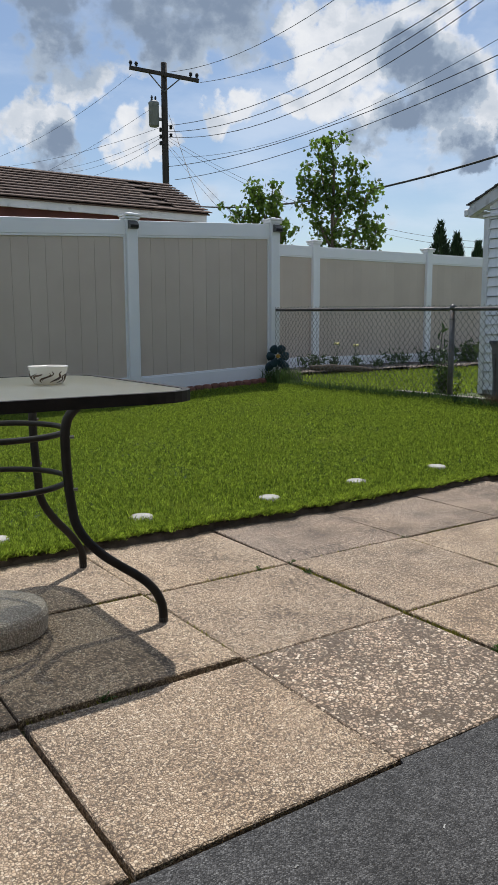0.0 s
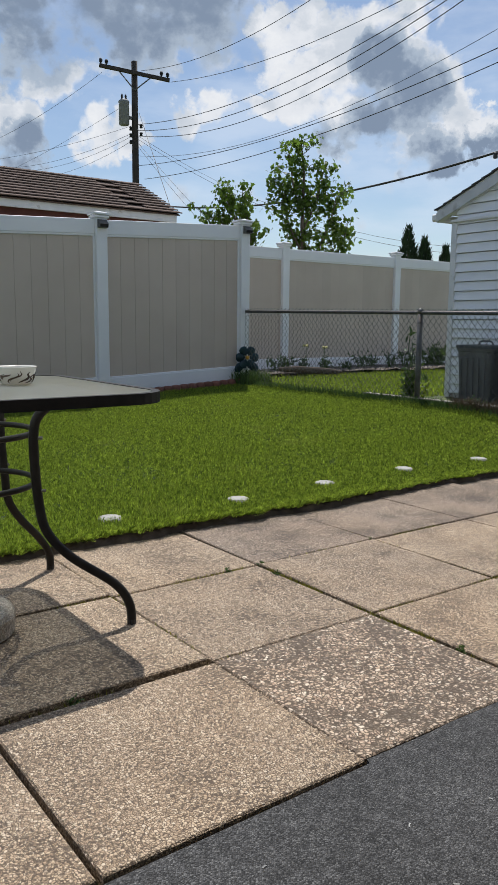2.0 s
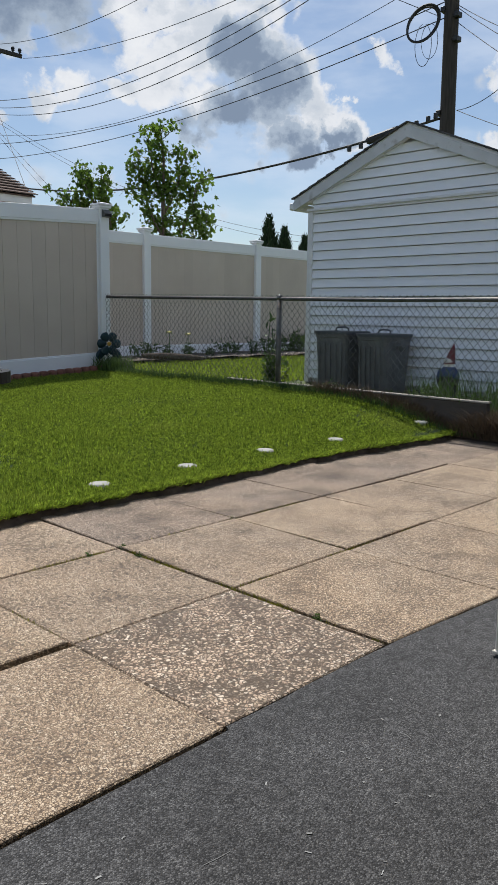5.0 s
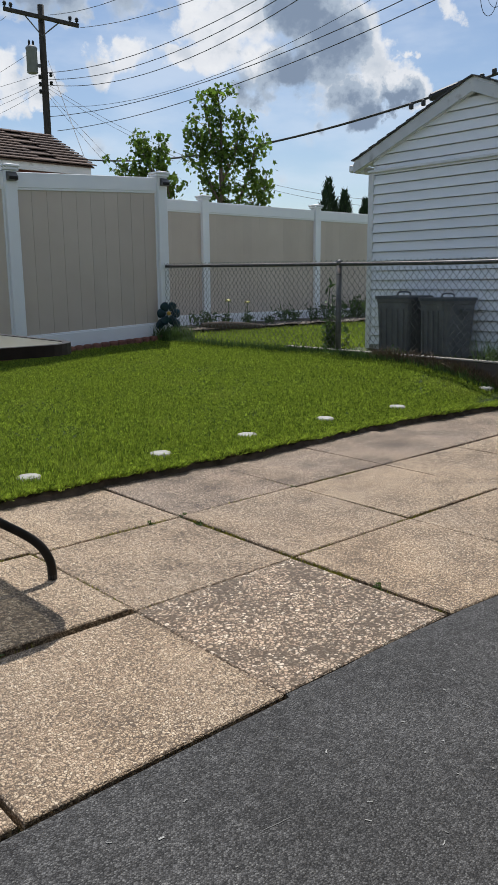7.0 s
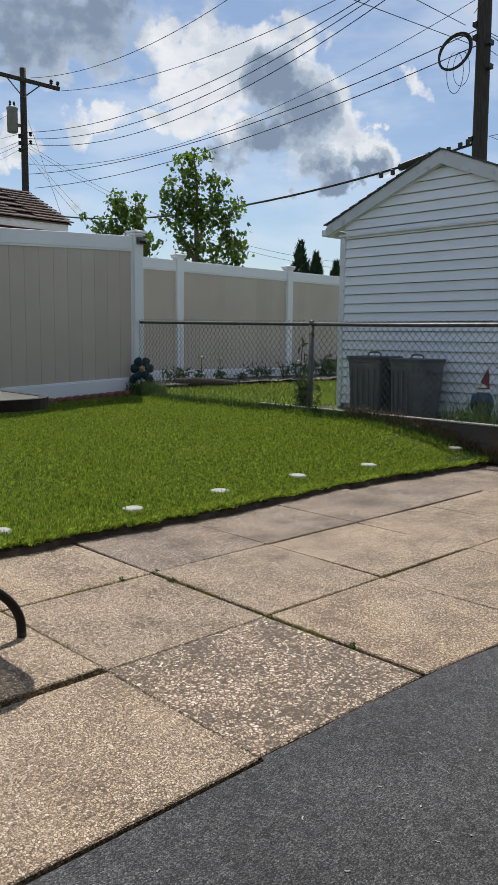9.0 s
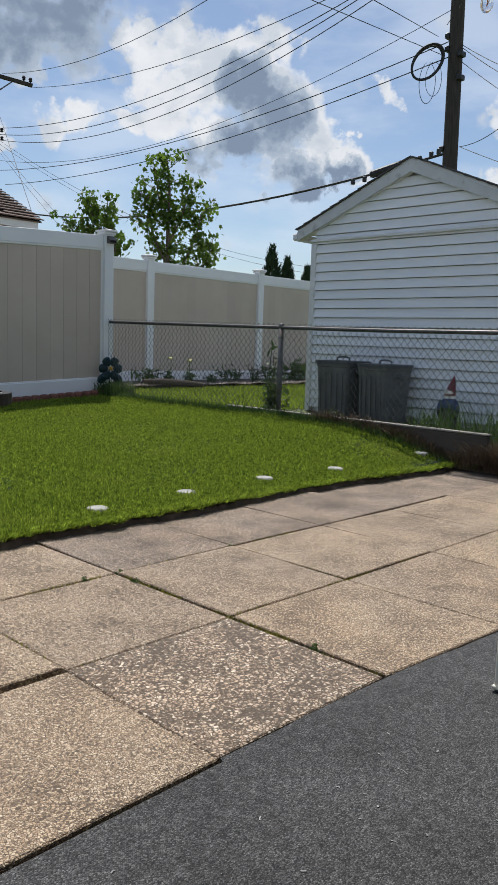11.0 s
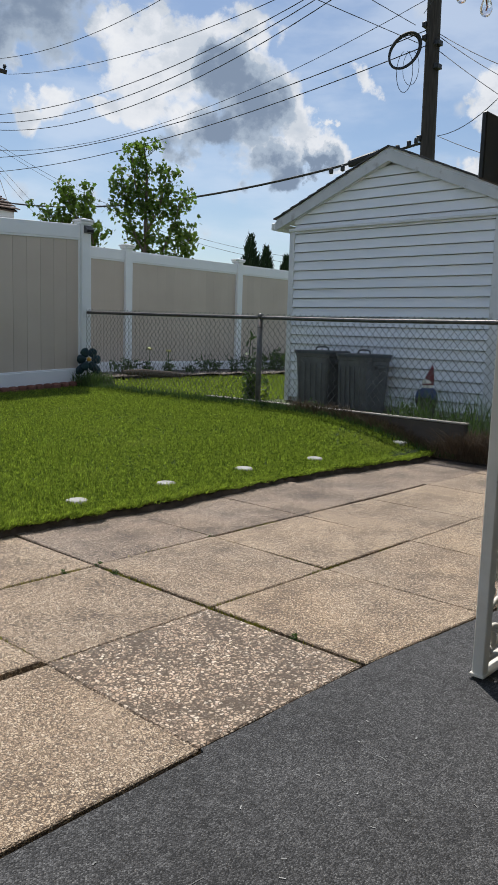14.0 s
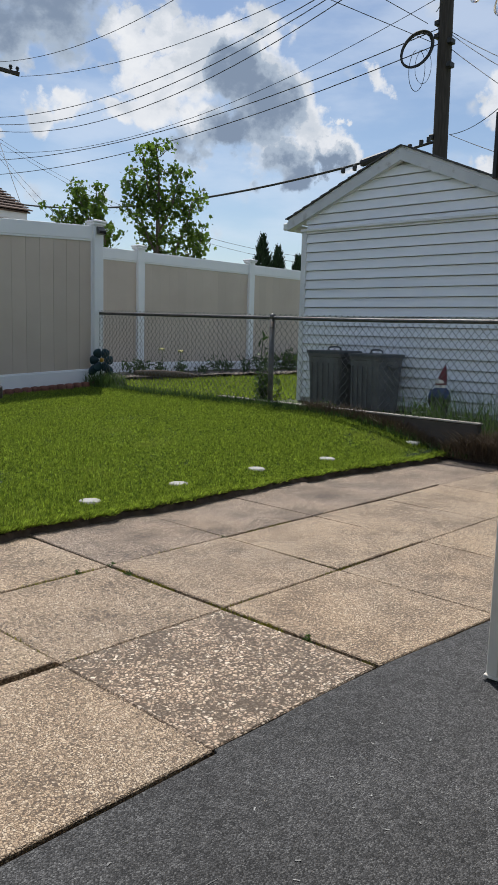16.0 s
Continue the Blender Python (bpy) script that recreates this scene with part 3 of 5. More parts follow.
tagged(mesh_object("patio", box((-3.2, CARPET_Y - 0.3, -0.10), (5.0, EDGE_Y, -0.028)), M_JOINT), "patio bed of dark soil with weedy joints", "patio", kind="structure")
patio = bpy.data.objects["patio"]
rng = random.Random(4)
edge = [(0.0, CARPET_Y - 0.006), (0.006, CARPET_Y + 0.009)]
for i in range(1, 40):
    x = i * 0.1
    y = CARPET_Y + 0.009 + rng.uniform(-0.005, 0.005) - 0.07 * min(max((x - 0.5) / 0.9, 0), 1)
    edge.append((x, y))
outline = [(-3.2, CARPET_Y - 0.006)] + edge + [(3.95, -3.2), (-3.2, -3.2)]
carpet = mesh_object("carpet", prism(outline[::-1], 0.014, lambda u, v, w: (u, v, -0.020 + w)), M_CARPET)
tagged(carpet, "dark grey outdoor carpet with lint on the porch floor", "carpet", kind="structure")

# ---- porch: house wall, canopy, iron column ----
tagged(mesh_object("wall_house", box((-3.4, -3.4, -0.1), (4.2, -3.2, 2.9)), M_HOUSE), "plain house wall behind the porch", "wall", kind="structure")
CAN_Y, CAN_Z = -0.965, 1.655
canopy = thing("canopy", "cream porch canopy with a dark brown front beam", "canopy", (0, 0, 0), kind="structure")
part("beam", box((-3.2, CAN_Y - 0.045, CAN_Z), (4.0, CAN_Y + 0.045, CAN_Z + 0.05), 0.006), M_BEAM, canopy, "dark brown wooden beam")
part("fascia", box((-3.2, CAN_Y - 0.03, CAN_Z + 0.052), (4.0, CAN_Y + 0.03, CAN_Z + 0.2), 0.004), M_CREAM, canopy)
part("roof", prism([(CAN_Y + 0.06, CAN_Z + 0.202), (-3.2, CAN_Z + 0.55), (-3.2, CAN_Z + 0.6), (CAN_Y + 0.06, CAN_Z + 0.25)], 7.2, lambda u, v, w: (-3.2 + w, u, v)), M_CREAM, canopy)

# ---- tall vinyl fence ----
SLOPE = 0.042


def fence_base(x):
    return 0.255 + (x - 4.307) * SLOPE


def vinyl_post(parent, x, y, z0, z1, width=0.127, half=None):
    h = width / 2
    p = part("post", box((x - h, y - h, z0), (x + h, y + h, z1 - 0.07), 0.006), M_VINYL, parent)
    bm = bmesh.new()
    add_box(bm, (x - h - 0.018, y - h - 0.018, z1 - 0.075), (x + h + 0.018, y + h + 0.018, z1 - 0.045), 0.006)
    add_box(bm, (x - h - 0.03, y - h - 0.03, z1 - 0.044), (x + h + 0.03, y + h + 0.03, z1 - 0.022), 0.005)
    top = [bm.verts.new((x + sx * (h + 0.028), y + sy * (h + 0.028), z1 - 0.022)) for sx, sy in ((-1, -1), (1, -1), (1, 1), (-1, 1))]
    tip = bm.verts.new((x, y, z1))
    for i in range(4):
        bm.faces.new((top[i], top[(i + 1) % 4], tip))
    part("cap", bm, M_VINYL, p)
    return p


def vinyl_panel(parent, x0, x1, y, base0, base1, height, boards, bottom=0.15, top=0.15, groove=0.004):
    """One panel between two posts, following the slope of its bottom."""
    def bar(name, za0, za1, zb0, zb1, t):
        bm = bmesh.new()
        vs = [bm.verts.new((x, yy, z)) for yy in (y - t, y + t) for x, z in ((x0, za0), (x1, zb0), (x1, zb1), (x0, za1))]
        for q in ((0, 1, 2, 3), (7, 6, 5, 4), (0, 4, 5, 1), (1, 5, 6, 2), (2, 6, 7, 3), (3, 7, 4, 0)):
            bm.faces.new([vs[i] for i in q])
        bmesh.ops.bevel(bm, geom=bm.edges[:], offset=0.004, segments=1, affect="EDGES")
        return part(name, bm, M_VINYL, parent)
    t0, t1 = base0 + height, base1 + height
    bar("rail", base0 + 0.0, base0 + bottom, base1 + 0.0, base1 + bottom, 0.028)
    bar("rail", t0 - top, t0, t1 - top, t1, 0.028)
    bar("rail", t0 - top - 0.022, t0 - top + 0.006, t1 - top - 0.022, t1 - top + 0.006, 0.022)
    bar("rail", base0 + bottom - 0.006, base0 + bottom + 0.016, base1 + bottom - 0.006, base1 + bottom + 0.016, 0.022)
    w = (x1 - x0) / boards
    for i in range(boards):
        a, b = x0 + i * w, x0 + (i + 1) * w
        ka, kb = i / boards, (i + 1) / boards
        za, zb = base0 + (base1 - base0) * ka, base0 + (base1 - base0) * kb
        bm = bmesh.new()
        g = 0.0012
        outline = [(a, 0.008), (a, groove - 0.008), (a + g + 0.001, -0.008), (b - g - 0.001, -0.008), (b, groove - 0.008), (b, 0.008)]
        low = [bm.verts.new((x, y + d, (za if x < (a + b) / 2 else zb) + bottom - 0.03)) for x, d in outline]
        high = [bm.verts.new((x, y + d, (za if x < (a + b) / 2 else zb) + height - top + 0.03)) for x, d in outline]
        for k in range(6):
            bm.faces.new((low[k], low[(k + 1) % 6], high[(k + 1) % 6], high[k]))
        part("board", bm, M_TAN, parent)


fence = thing("vinyl_fence", "tall vinyl privacy fence with white posts and tan boards", "fence")
POSTS = [4.307, 2.467, 0.627, -1.213, -3.053, -4.893]
for i, x in enumerate(POSTS):
    top = 2.168 + (x - 4.307) * SLOPE
    vinyl_post(fence, x, FENCE_Y, fence_base(x) - 0.15, top)
for b, a in zip(POSTS, POSTS[1:]):
    vinyl_panel(fence, a + 0.0635, b - 0.0635, FENCE_Y, fence_base(a) + 0.03, fence_base(b) + 0.03, 1.80, 10)
    # narrow channel that holds the last board
    for x in (a + 0.073, b - 0.073):
        part("channel", box((x - 0.009, FENCE_Y - 0.02, fence_base(x) + 0.17), (x + 0.009, FENCE_Y + 0.02, fence_base(x) + 1.69), 0.002), M_VINYL, fence)

far_fence = thing("vinyl_fence", "neighbour's white and tan vinyl fence beyond a flower bed", "fence")
FAR = [3.93, 6.37, 8.81, 11.25, 13.69]
for x in FAR:
    vinyl_post(far_fence, x, FAR_FENCE_Y, 0.05, 2.19)
for a, b in zip(FAR, FAR[1:]):
    vinyl_panel(far_fence, a + 0.0635, b - 0.0635, FAR_FENCE_Y, 0.24, 0.24, 1.845, 13, bottom=0.17, top=0.15, groove=0.0008)

# ---- chain-link fence ----
link = thing("chain_link_fence", "low galvanised chain-link fence with a rusty top rail", "fence")
LINK_Y0, LINK_Y1 = -0.6, 5.79


def rail_z(y):
    return 1.048 + 0.0125 * max(y - 2.0, 0)


part("top_rail", tube([(LINK_X, y, rail_z(y)) for y in np.linspace(LINK_Y0, LINK_Y1, 14)], 0.017, 10), M_GALV, link, smooth=True)
for y in (3.09, 0.35):
    p = part("post", tube([(LINK_X, y, 0.0), (LINK_X, y, rail_z(y) + 0.012)], 0.025, 12), M_GALV, link, smooth=True)
    part("cap", lathe([(0.028, -0.02), (0.03, 0.0), (0.026, 0.014), (0.013, 0.026), (0.004, 0.03)], 12, (LINK_X, y, rail_z(y) + 0.012)), M_GALV, p, smooth=True)
    for z in (0.42, 0.7, 0.97):
        part("tie_band", tube([(LINK_X, y, z - 0.006), (LINK_X, y, z + 0.006)], 0.028, 12), M_GALV, p)
bm = bmesh.new()
PITCH, Z0 = 0.064, 0.20
k, y = 0, LINK_Y0
while y < LINK_Y1:
    pts, z, i = [], rail_z(y) + 0.035, 0
    while z > Z0:
        pts.append((LINK_X - 0.017 + 0.004 * (-1) ** i, min(y + (PITCH / 2 if i % 2 else 0) + (0.001 if k % 2 else -0.001), LINK_Y1 + 0.02), z))
        z -= PITCH * 0.56
        i += 1
    add_tube(bm, pts, 0.0026, 3, caps=False)
    pts = [(p[0] + 0.003, p[1] + (PITCH if j % 2 == 0 else 0), p[2]) for j, p in enumerate(pts)]
    add_tube(bm, pts, 0.0026, 3, caps=False)
    y += PITCH
    k += 1
part("wire_mesh", bm, M_MESHWIRE, link)

kerb = tagged(mesh_object("kerb", box((LINK_X - 0.03, 0.95, 0.0), (LINK_X + 0.03, 3.75, 0.274), 0.006), M_SHADED_BOARD), "weathered timber edging under the chain-link fence, its face darkened as if in shade", "edging", kind="structure")

# thin strip added as the sunlit top of the edging
part("cap_board", box((LINK_X - 0.036, 0.94, 0.275), (LINK_X + 0.036, 3.76, 0.288), 0.003), M_SUNLIT_BOARD, kerb, "weathered strip, paler to show sun on the edging's top")

# ---- white shed ----
shed = thing("shed", "white clapboard shed with a gable roof", "shed")
EAVE_Z, BAND_Z, PEAK_Z, MID = 2.30, 2.085, 2.84, (SHED_Y0 + SHED_Y1) / 2
DEPTH = 0.62
gable = [(SHED_Y0 + 0.01, SHED_Z - 0.1), (SHED_Y1 - 0.01, SHED_Z - 0.1), (SHED_Y1 - 0.01, EAVE_Z), (MID, PEAK_Z - 0.03), (SHED_Y0 + 0.01, EAVE_Z)]
part("wall", prism(gable, DEPTH, lambda u, v, w: (SHED_X + 0.05 + w, u, v)), M_SIDING, shed)
row = 0.104
z = SHED_Z + 0.05
while z < PEAK_Z - 0.10:
    top = z + row
    def half(zz):
        return (SHED_Y1 - MID) if zz < EAVE_Z - 0.01 else (SHED_Y1 - MID) * (PEAK_Z - 0.05 - zz) / (PEAK_Z - 0.05 - EAVE_Z)
    h0, h1 = half(z) - 0.05, half(top) - 0.05
    if h1 > 0.01:
        bm = bmesh.new()
        lip, slot = top - 0.0065, SHED_X + 0.048
        vs = [bm.verts.new((px, MID + k * h, pz)) for k in (-1, 1) for px, h, pz in ((slot, h0, z), (SHED_X - 0.016, h0, z), (SHED_X - 0.016, h0, z + 0.006), (SHED_X + 0.008, h1, lip), (slot, h1, lip))]
        for q in ((0, 1, 6, 5), (1, 2, 7, 6), (2, 3, 8, 7), (3, 4, 9, 8), (0, 4, 3, 2, 1), (5, 6, 7, 8, 9)):
            bm.faces.new([vs[i] for i in q])
        bmesh.ops.recalc_face_normals(bm, faces=bm.faces)
        part("clapboard", bm, M_SIDING, shed)
    z = top
for y0, y1 in ((SHED_Y0 - 0.01, SHED_Y0 + 0.10), (SHED_Y1 - 0.06, SHED_Y1 + 0.01)):
    part("corner_board", box((SHED_X - 0.024, y0, SHED_Z), (SHED_X + 0.05, y1, BAND_Z - 0.002), 0.003), M_TRIM, shed)
part("band_board", box((SHED_X - 0.045, SHED_Y0 - 0.01, BAND_Z), (SHED_X + 0.05, SHED_Y1 + 0.01, BAND_Z + 0.028), 0.003), M_TRIM, shed)
OVER = 0.20
for side in (-1, 1):
    run = MID - SHED_Y0 + OVER
    drop = (PEAK_Z - EAVE_Z) / (MID - SHED_Y0)
    y1 = MID + side * run
    zt = PEAK_Z - drop * run
    roof = prism([(MID, PEAK_Z + 0.02), (y1, zt + 0.02), (y1, zt - 0.015), (MID, PEAK_Z - 0.015)], DEPTH + 0.1, lambda u, v, w: (SHED_X - 0.05 + w, u, v))
    part("roof", roof, M_TRIM, shed, "white boarded roof slope")
    part("rake_board", prism([(MID, PEAK_Z - 0.012), (y1 - side * 0.0, zt - 0.012), (y1, zt - 0.11), (MID, PEAK_Z - 0.125)], 0.022, lambda u, v, w: (SHED_X - 0.065 + w, u, v)), M_RAKE, shed)
    part("soffit", prism([(MID, PEAK_Z - 0.11), (y1, zt - 0.10), (y1, zt - 0.112), (MID, PEAK_Z - 0.124)], 0.06, lambda u, v, w: (SHED_X - 0.042 + w, u, v)), M_TRIM, shed)
    n = 12
    for i in range(n):
        a0, a1 = i / n, (i + 1) / n
        ya, yb = MID + side * run * a0 * 1.0, MID + side * (run * a1 + 0.025)
        za, zb = PEAK_Z - drop * run * a0 + 0.028, PEAK_Z - drop * run * a1 + 0.03
        part("shingle_course", prism([(ya, za), (yb, zb), (yb, zb - 0.012), (ya, za - 0.012)], DEPTH + 0.14, lambda u, v, w: (SHED_X - 0.08 + w, u, v)), M_DARKSHINGLE, shed)
    gy_ = MID + side * (run + 0.03)
    part("gutter", box((SHED_X - 0.07, gy_ - 0.035, zt - 0.1), (SHED_X + DEPTH, gy_ + 0.035, zt - 0.02), 0.012), M_TRIM, shed)

# ---- neighbour's garage with a shingle roof ----
garage = thing("garage", "old garage with a brown shingle roof and peeling white trim", "garage")
GX, GY0, GY1, GZE, GZR = 5.40, 9.45, 12.0, 2.60, 3.36
gable = [(GY0, 0.1), (GY1, 0.1), (GY1, GZE), ((GY0 + GY1) / 2, GZR - 0.06), (GY0, GZE)]
part("wall", prism(gable, 8.0, lambda u, v, w: (GX - w, u, v)), M_WALLRED, garage, "dark red wall")
part("fascia", box((GX - 8.0, GY0 - 0.15, GZE - 0.05), (GX + 0.06, GY0 - 0.115, GZE + 0.085), 0.004), M_TRIM, garage, "peeling white fascia board")
part("end_trim", box((GX - 0.02, GY0 - 0.12, GZE - 0.16), (GX + 0.05, GY1, GZE + 0.02), 0.004), M_TRIM, garage)
for side in (-1, 1):
    ym = (GY0 + GY1) / 2
    run = (GY1 - GY0) / 2 + 0.18
    drop = (GZR - 2.69) / run
    n = 11
    for i in range(n):
        a0, a1 = i / n, (i + 1) / n
        ya, yb = ym + side * run * a0, ym + side * (run * a1 + 0.03)
        za, zb = GZR - drop * run * a0, GZR - drop * run * a1 + 0.016
        for j in range(1 if side > 0 else 14):
            w = 8.3 if side > 0 else 8.3 / 14
            rng = random.Random(i * 31 + j)
            dz = rng.uniform(0, 0.003)
            off = (0.3 if i % 2 else 0) if side < 0 and j else 0
            part("shingle", prism([(ya, za + dz), (yb, zb + dz), (yb, zb - 0.014), (ya, za - 0.014)], w + 0.0 - 0.004,
                                  lambda u, v, q: (GX + 0.13 - off - j * w - q if j else GX + 0.13 - q * (1 + (off / w)), u, v)), M_SHINGLE, garage)
    part("roof_deck", prism([(ym, GZR - 0.015), (ym + side * run, GZR - drop * run - 0.015), (ym + side * run, GZR - drop * run - 0.035), (ym, GZR - 0.035)], 8.2, lambda u, v, w: (GX + 0.1 - w, u, v)), M_SHINGLE, garage)

# ---- utility poles ----
pole1 = thing("utility_pole", "weathered wooden utility pole with crossarm and transformer", "utility pole", group="utility poles")
P1 = Vector((13.9, 26.52, 0))
part("shaft", tube([P1 + Vector((0, 0, z)) for z in (0, 3, 6, 9, 10.95)], [0.15, 0.145, 0.135, 0.125, 0.115], 14), M_POLE, pole1, smooth=True)
ARM_A, ARM_B = Vector((12.72, 27.12, 10.69)), Vector((15.08, 25.86, 10.27))
way = (ARM_B - ARM_A).normalized()
front = Vector((-0.46, -0.88, 0)) * 0.16
bm = bmesh.new()
add_tube(bm, [ARM_A + front, ARM_B + front], 0.085, 4)
part("crossarm", bm, M_POLE, pole1)
for u in (-0.55, 0.55):
    part("brace", tube([P1 + front + Vector((0, 0, 9.85)), (ARM_A + ARM_B) / 2 + front + way * u * 1.1 + Vector((0, 0, -0.06))], 0.025, 5), M_GALV, pole1)
for u in (0.02, 0.1, 0.88, 0.97):
    p = ARM_A.lerp(ARM_B, u) + front
    part("insulator", lathe([(0.03, 0.05), (0.03, 0.12), (0.07, 0.13), (0.05, 0.17), (0.075, 0.19), (0.055, 0.24), (0.03, 0.27)], 10, p), M_BLACKBOX, pole1)
TX = Vector((13.47, 26.60, 8.55))
can = part("transformer", lathe([(0.16, 0), (0.2, 0.03), (0.2, 0.82), (0.215, 0.84), (0.215, 0.88), (0.15, 0.95), (0.05, 0.97)], 18, TX), M_GREYCAN, pole1, "grey steel transformer can", True)
for u in (-0.08, 0.08):
    part("bushing", lathe([(0.03, 0), (0.05, 0.05), (0.03, 0.08), (0.05, 0.12), (0.02, 0.2)], 8, TX + Vector((u, 0, 0.95))), M_BLACKBOX, can)
part("bracket", box((13.5, 26.5, 8.8), (13.9, 26.6, 8.9)), M_GALV, pole1)
for z, dx in ((8.35, -0.25), (8.1, -0.25), (7.85, -0.25), (8.5, 0.2), (8.2, 0.2)):
    part("rack_insulator", lathe([(0.05, 0), (0.07, 0.04), (0.04, 0.07), (0.07, 0.1), (0.05, 0.14)], 8, P1 + Vector((dx, -0.12, z))), M_BLACKBOX, pole1)

pole2 = thing("utility_pole", "dark wooden utility pole with a coil of cable", "utility pole", group="utility poles")
P2 = Vector((13.56, 6.84, 0))
part("shaft", tube([P2 + Vector((-0.055 * z / 8, 0.09 * z / 8 - 0.05, z)) for z in (0, 3, 6, 9, 11.2)], [0.165, 0.158, 0.148, 0.135, 0.125], 16), M_POLE, pole2, smooth=True)
part("conduit", tube([P2 + Vector((-0.12, -0.10, 0)), P2 + Vector((-0.17, -0.02, 8.4))], 0.02, 8), M_POLE, pole2)
for z, u in ((4.95, 0.14), (7.15, 0.16), (6.9, 0.15), (6.75, -0.15), (6.3, -0.16)):
    part("bracket", box((P2.x - 0.2, P2.y + u - 0.05, z), (P2.x - 0.02, P2.y + u + 0.05, z + 0.1), 0.01), M_BLACKBOX, pole2)

coil = thing("cable_coil", "coil of black cable hung beside a utility pole", "cable coil")
C = Vector((13.08, 7.24, 6.66))
u_ = Vector((0.53, -0.85, 0)).normalized()
for r, o in ((0.335, 0), (0.315, 0.02), (0.35, -0.015), (0.327, 0.035)):
    part("loop", tube([C + u_ * (math.cos(a) * r * 0.86 + 0.10 * math.sin(a)) + Vector((o, o, math.sin(a) * r)) for a in np.linspace(0, 2 * math.pi, 40)[:-1]], 0.017, 6, True), M_WIRE, coil)
for dx, dz in ((0.0, 0.8), (0.12, 0.66)):
    part("loose_wire", tube([C + u_ * (dx + 0.02 + 0.16 * math.sin(a)) + Vector((0, 0, -0.3 - dz * 0.5 * (1 - math.cos(a)) / 1.0 + 0.3)) for a in np.linspace(0.2, 2 * math.pi - 0.2, 24)], 0.006, 4), M_WIRE, coil)


def wire(a, b, sag, radius, name="overhead_wire", label="dark overhead wire strung between utility poles"):
    a, b = Vector(a), Vector(b)
    n = 26
    bm = tube([a.lerp(b, i / n) - Vector((0, 0, 4 * sag * (i / n) * (1 - i / n))) for i in range(n + 1)], radius, 5)
    return tagged(mesh_object(name, bm, M_WIRE, smooth=True), label, "cable", group="overhead wires")
WIRES = [  # two ends, sag, radius
    ((14.13, 26.4, 10.63), (13.43, 6.97, 11.6), 1.3, 0.0095),
    ((15.12, 25.84, 10.26), (13.43, 6.97, 9.15), 0.7, 0.0095),
    ((14.01, 26.46, 8.64), (13.43, 6.97, 9.15), 0.95, 0.011),
    ((14.01, 26.46, 8.41), (13.43, 6.97, 9.15), 1.15, 0.011),
    ((14.0, 26.47, 8.21), (13.43, 6.97, 9.0), 1.3, 0.011),
    ((14.04, 26.45, 7.46), (13.43, 6.97, 7.7), 1.0, 0.007),
    ((13.97, 26.48, 7.09), (13.43, 6.97, 7.1), 0.6, 0.011),
    ((14.21, 26.35, 6.59), (13.43, 6.97, 6.8), 0.5, 0.011),
    ((13.99, 26.47, 5.69), (13.43, 6.97, 4.9), 0.75, 0.028),
    ((12.791, 27.083, 10.476), (10.62, 40.671, 9.217), 0.4, 0.007),
    ((13.461, 26.75, 9.272), (11.908, 40.293, 7.977), 0.2, 0.007),
    ((13.835, 26.555, 8.597), (10.327, 40.751, 8.862), 0.3, 0.007),
    ((13.827, 26.559, 8.319), (12.509, 40.102, 8.866), 0.4, 0.007),
    ((13.824, 26.561, 8.212), (13.609, 39.727, 8.816), 0.4, 0.007),
    ((13.819, 26.564, 8.04), (14.703, 39.322, 8.495), 0.3, 0.007),
    ((14.001, 26.467, 8.213), (22.333, 16.967, 3.788), 0.9, 0.007),
    ((13.998, 26.468, 8.084), (22.338, 16.961, 3.547), 0.9, 0.007),
    ((13.994, 26.47, 7.956), (13.824, 19.54, 3.432), 0.1, 0.007),
    ((13.991, 26.472, 7.826), (13.516, 19.753, 3.438), 0.1, 0.007),
    ((14.045, 26.443, 9.068), (11.261, 18.824, 3.6), 0, 0.0095),
    ((13.556, 6.837, 7.079), (11.891, 3.419, 4.995), 0.1, 0.007),
    ((13.557, 6.834, 7.036), (11.902, 3.392, 4.685), 0.1, 0.007),
    ((13.568, 6.816, 6.752), (11.919, 3.349, 4.195), 0.05, 0.007),
    ((13.631, 6.706, 5.052), (9.999, 2.765, 5.352), 0.35, 0.007),
    ((13.631, 6.706, 5.052), (11.94, 3.294, 3.564), 0.05, 0.007),
    ((13.345, 7.188, 7.218), (8.21, 5.807, 6.206), 0.0, 0.007),
    ((13.388, 7.118, 6.867), (7.787, 6.302, 6.027), 0.0, 0.007),
    ((13.426, 7.055, 7.432), (11.207, 4.892, 7.312), 0.0, 0.007),
]
cables = [wire(*args) for args in WIRES]
BOX = (0.655, 1.30)
BULBS = [(0.507, -0.86, 1.697), (0.624, -0.86, 1.704), (0.974, -0.86, 1.704), (0.157, -0.86, 1.704)]

# ---- table and what belongs to it ----
TX0, TX1, TY0, TY1, TZ = -1.0, 0.05, 0.27, 1.235, 0.74
tcx, tcy = (TX0 + TX1) / 2, (TY0 + TY1) / 2


def rounded(x0, x1, y0, y1, r, n=7):
    out = []
    for cx, cy, a0 in ((x1 - r, y1 - r, 0), (x0 + r, y1 - r, 90), (x0 + r, y0 + r, 180), (x1 - r, y0 + r, 270)):
        for i in range(n + 1):
            a = radians(a0 + 90 * i / n)
            out.append((cx + r * math.cos(a), cy + r * math.sin(a)))
    return out


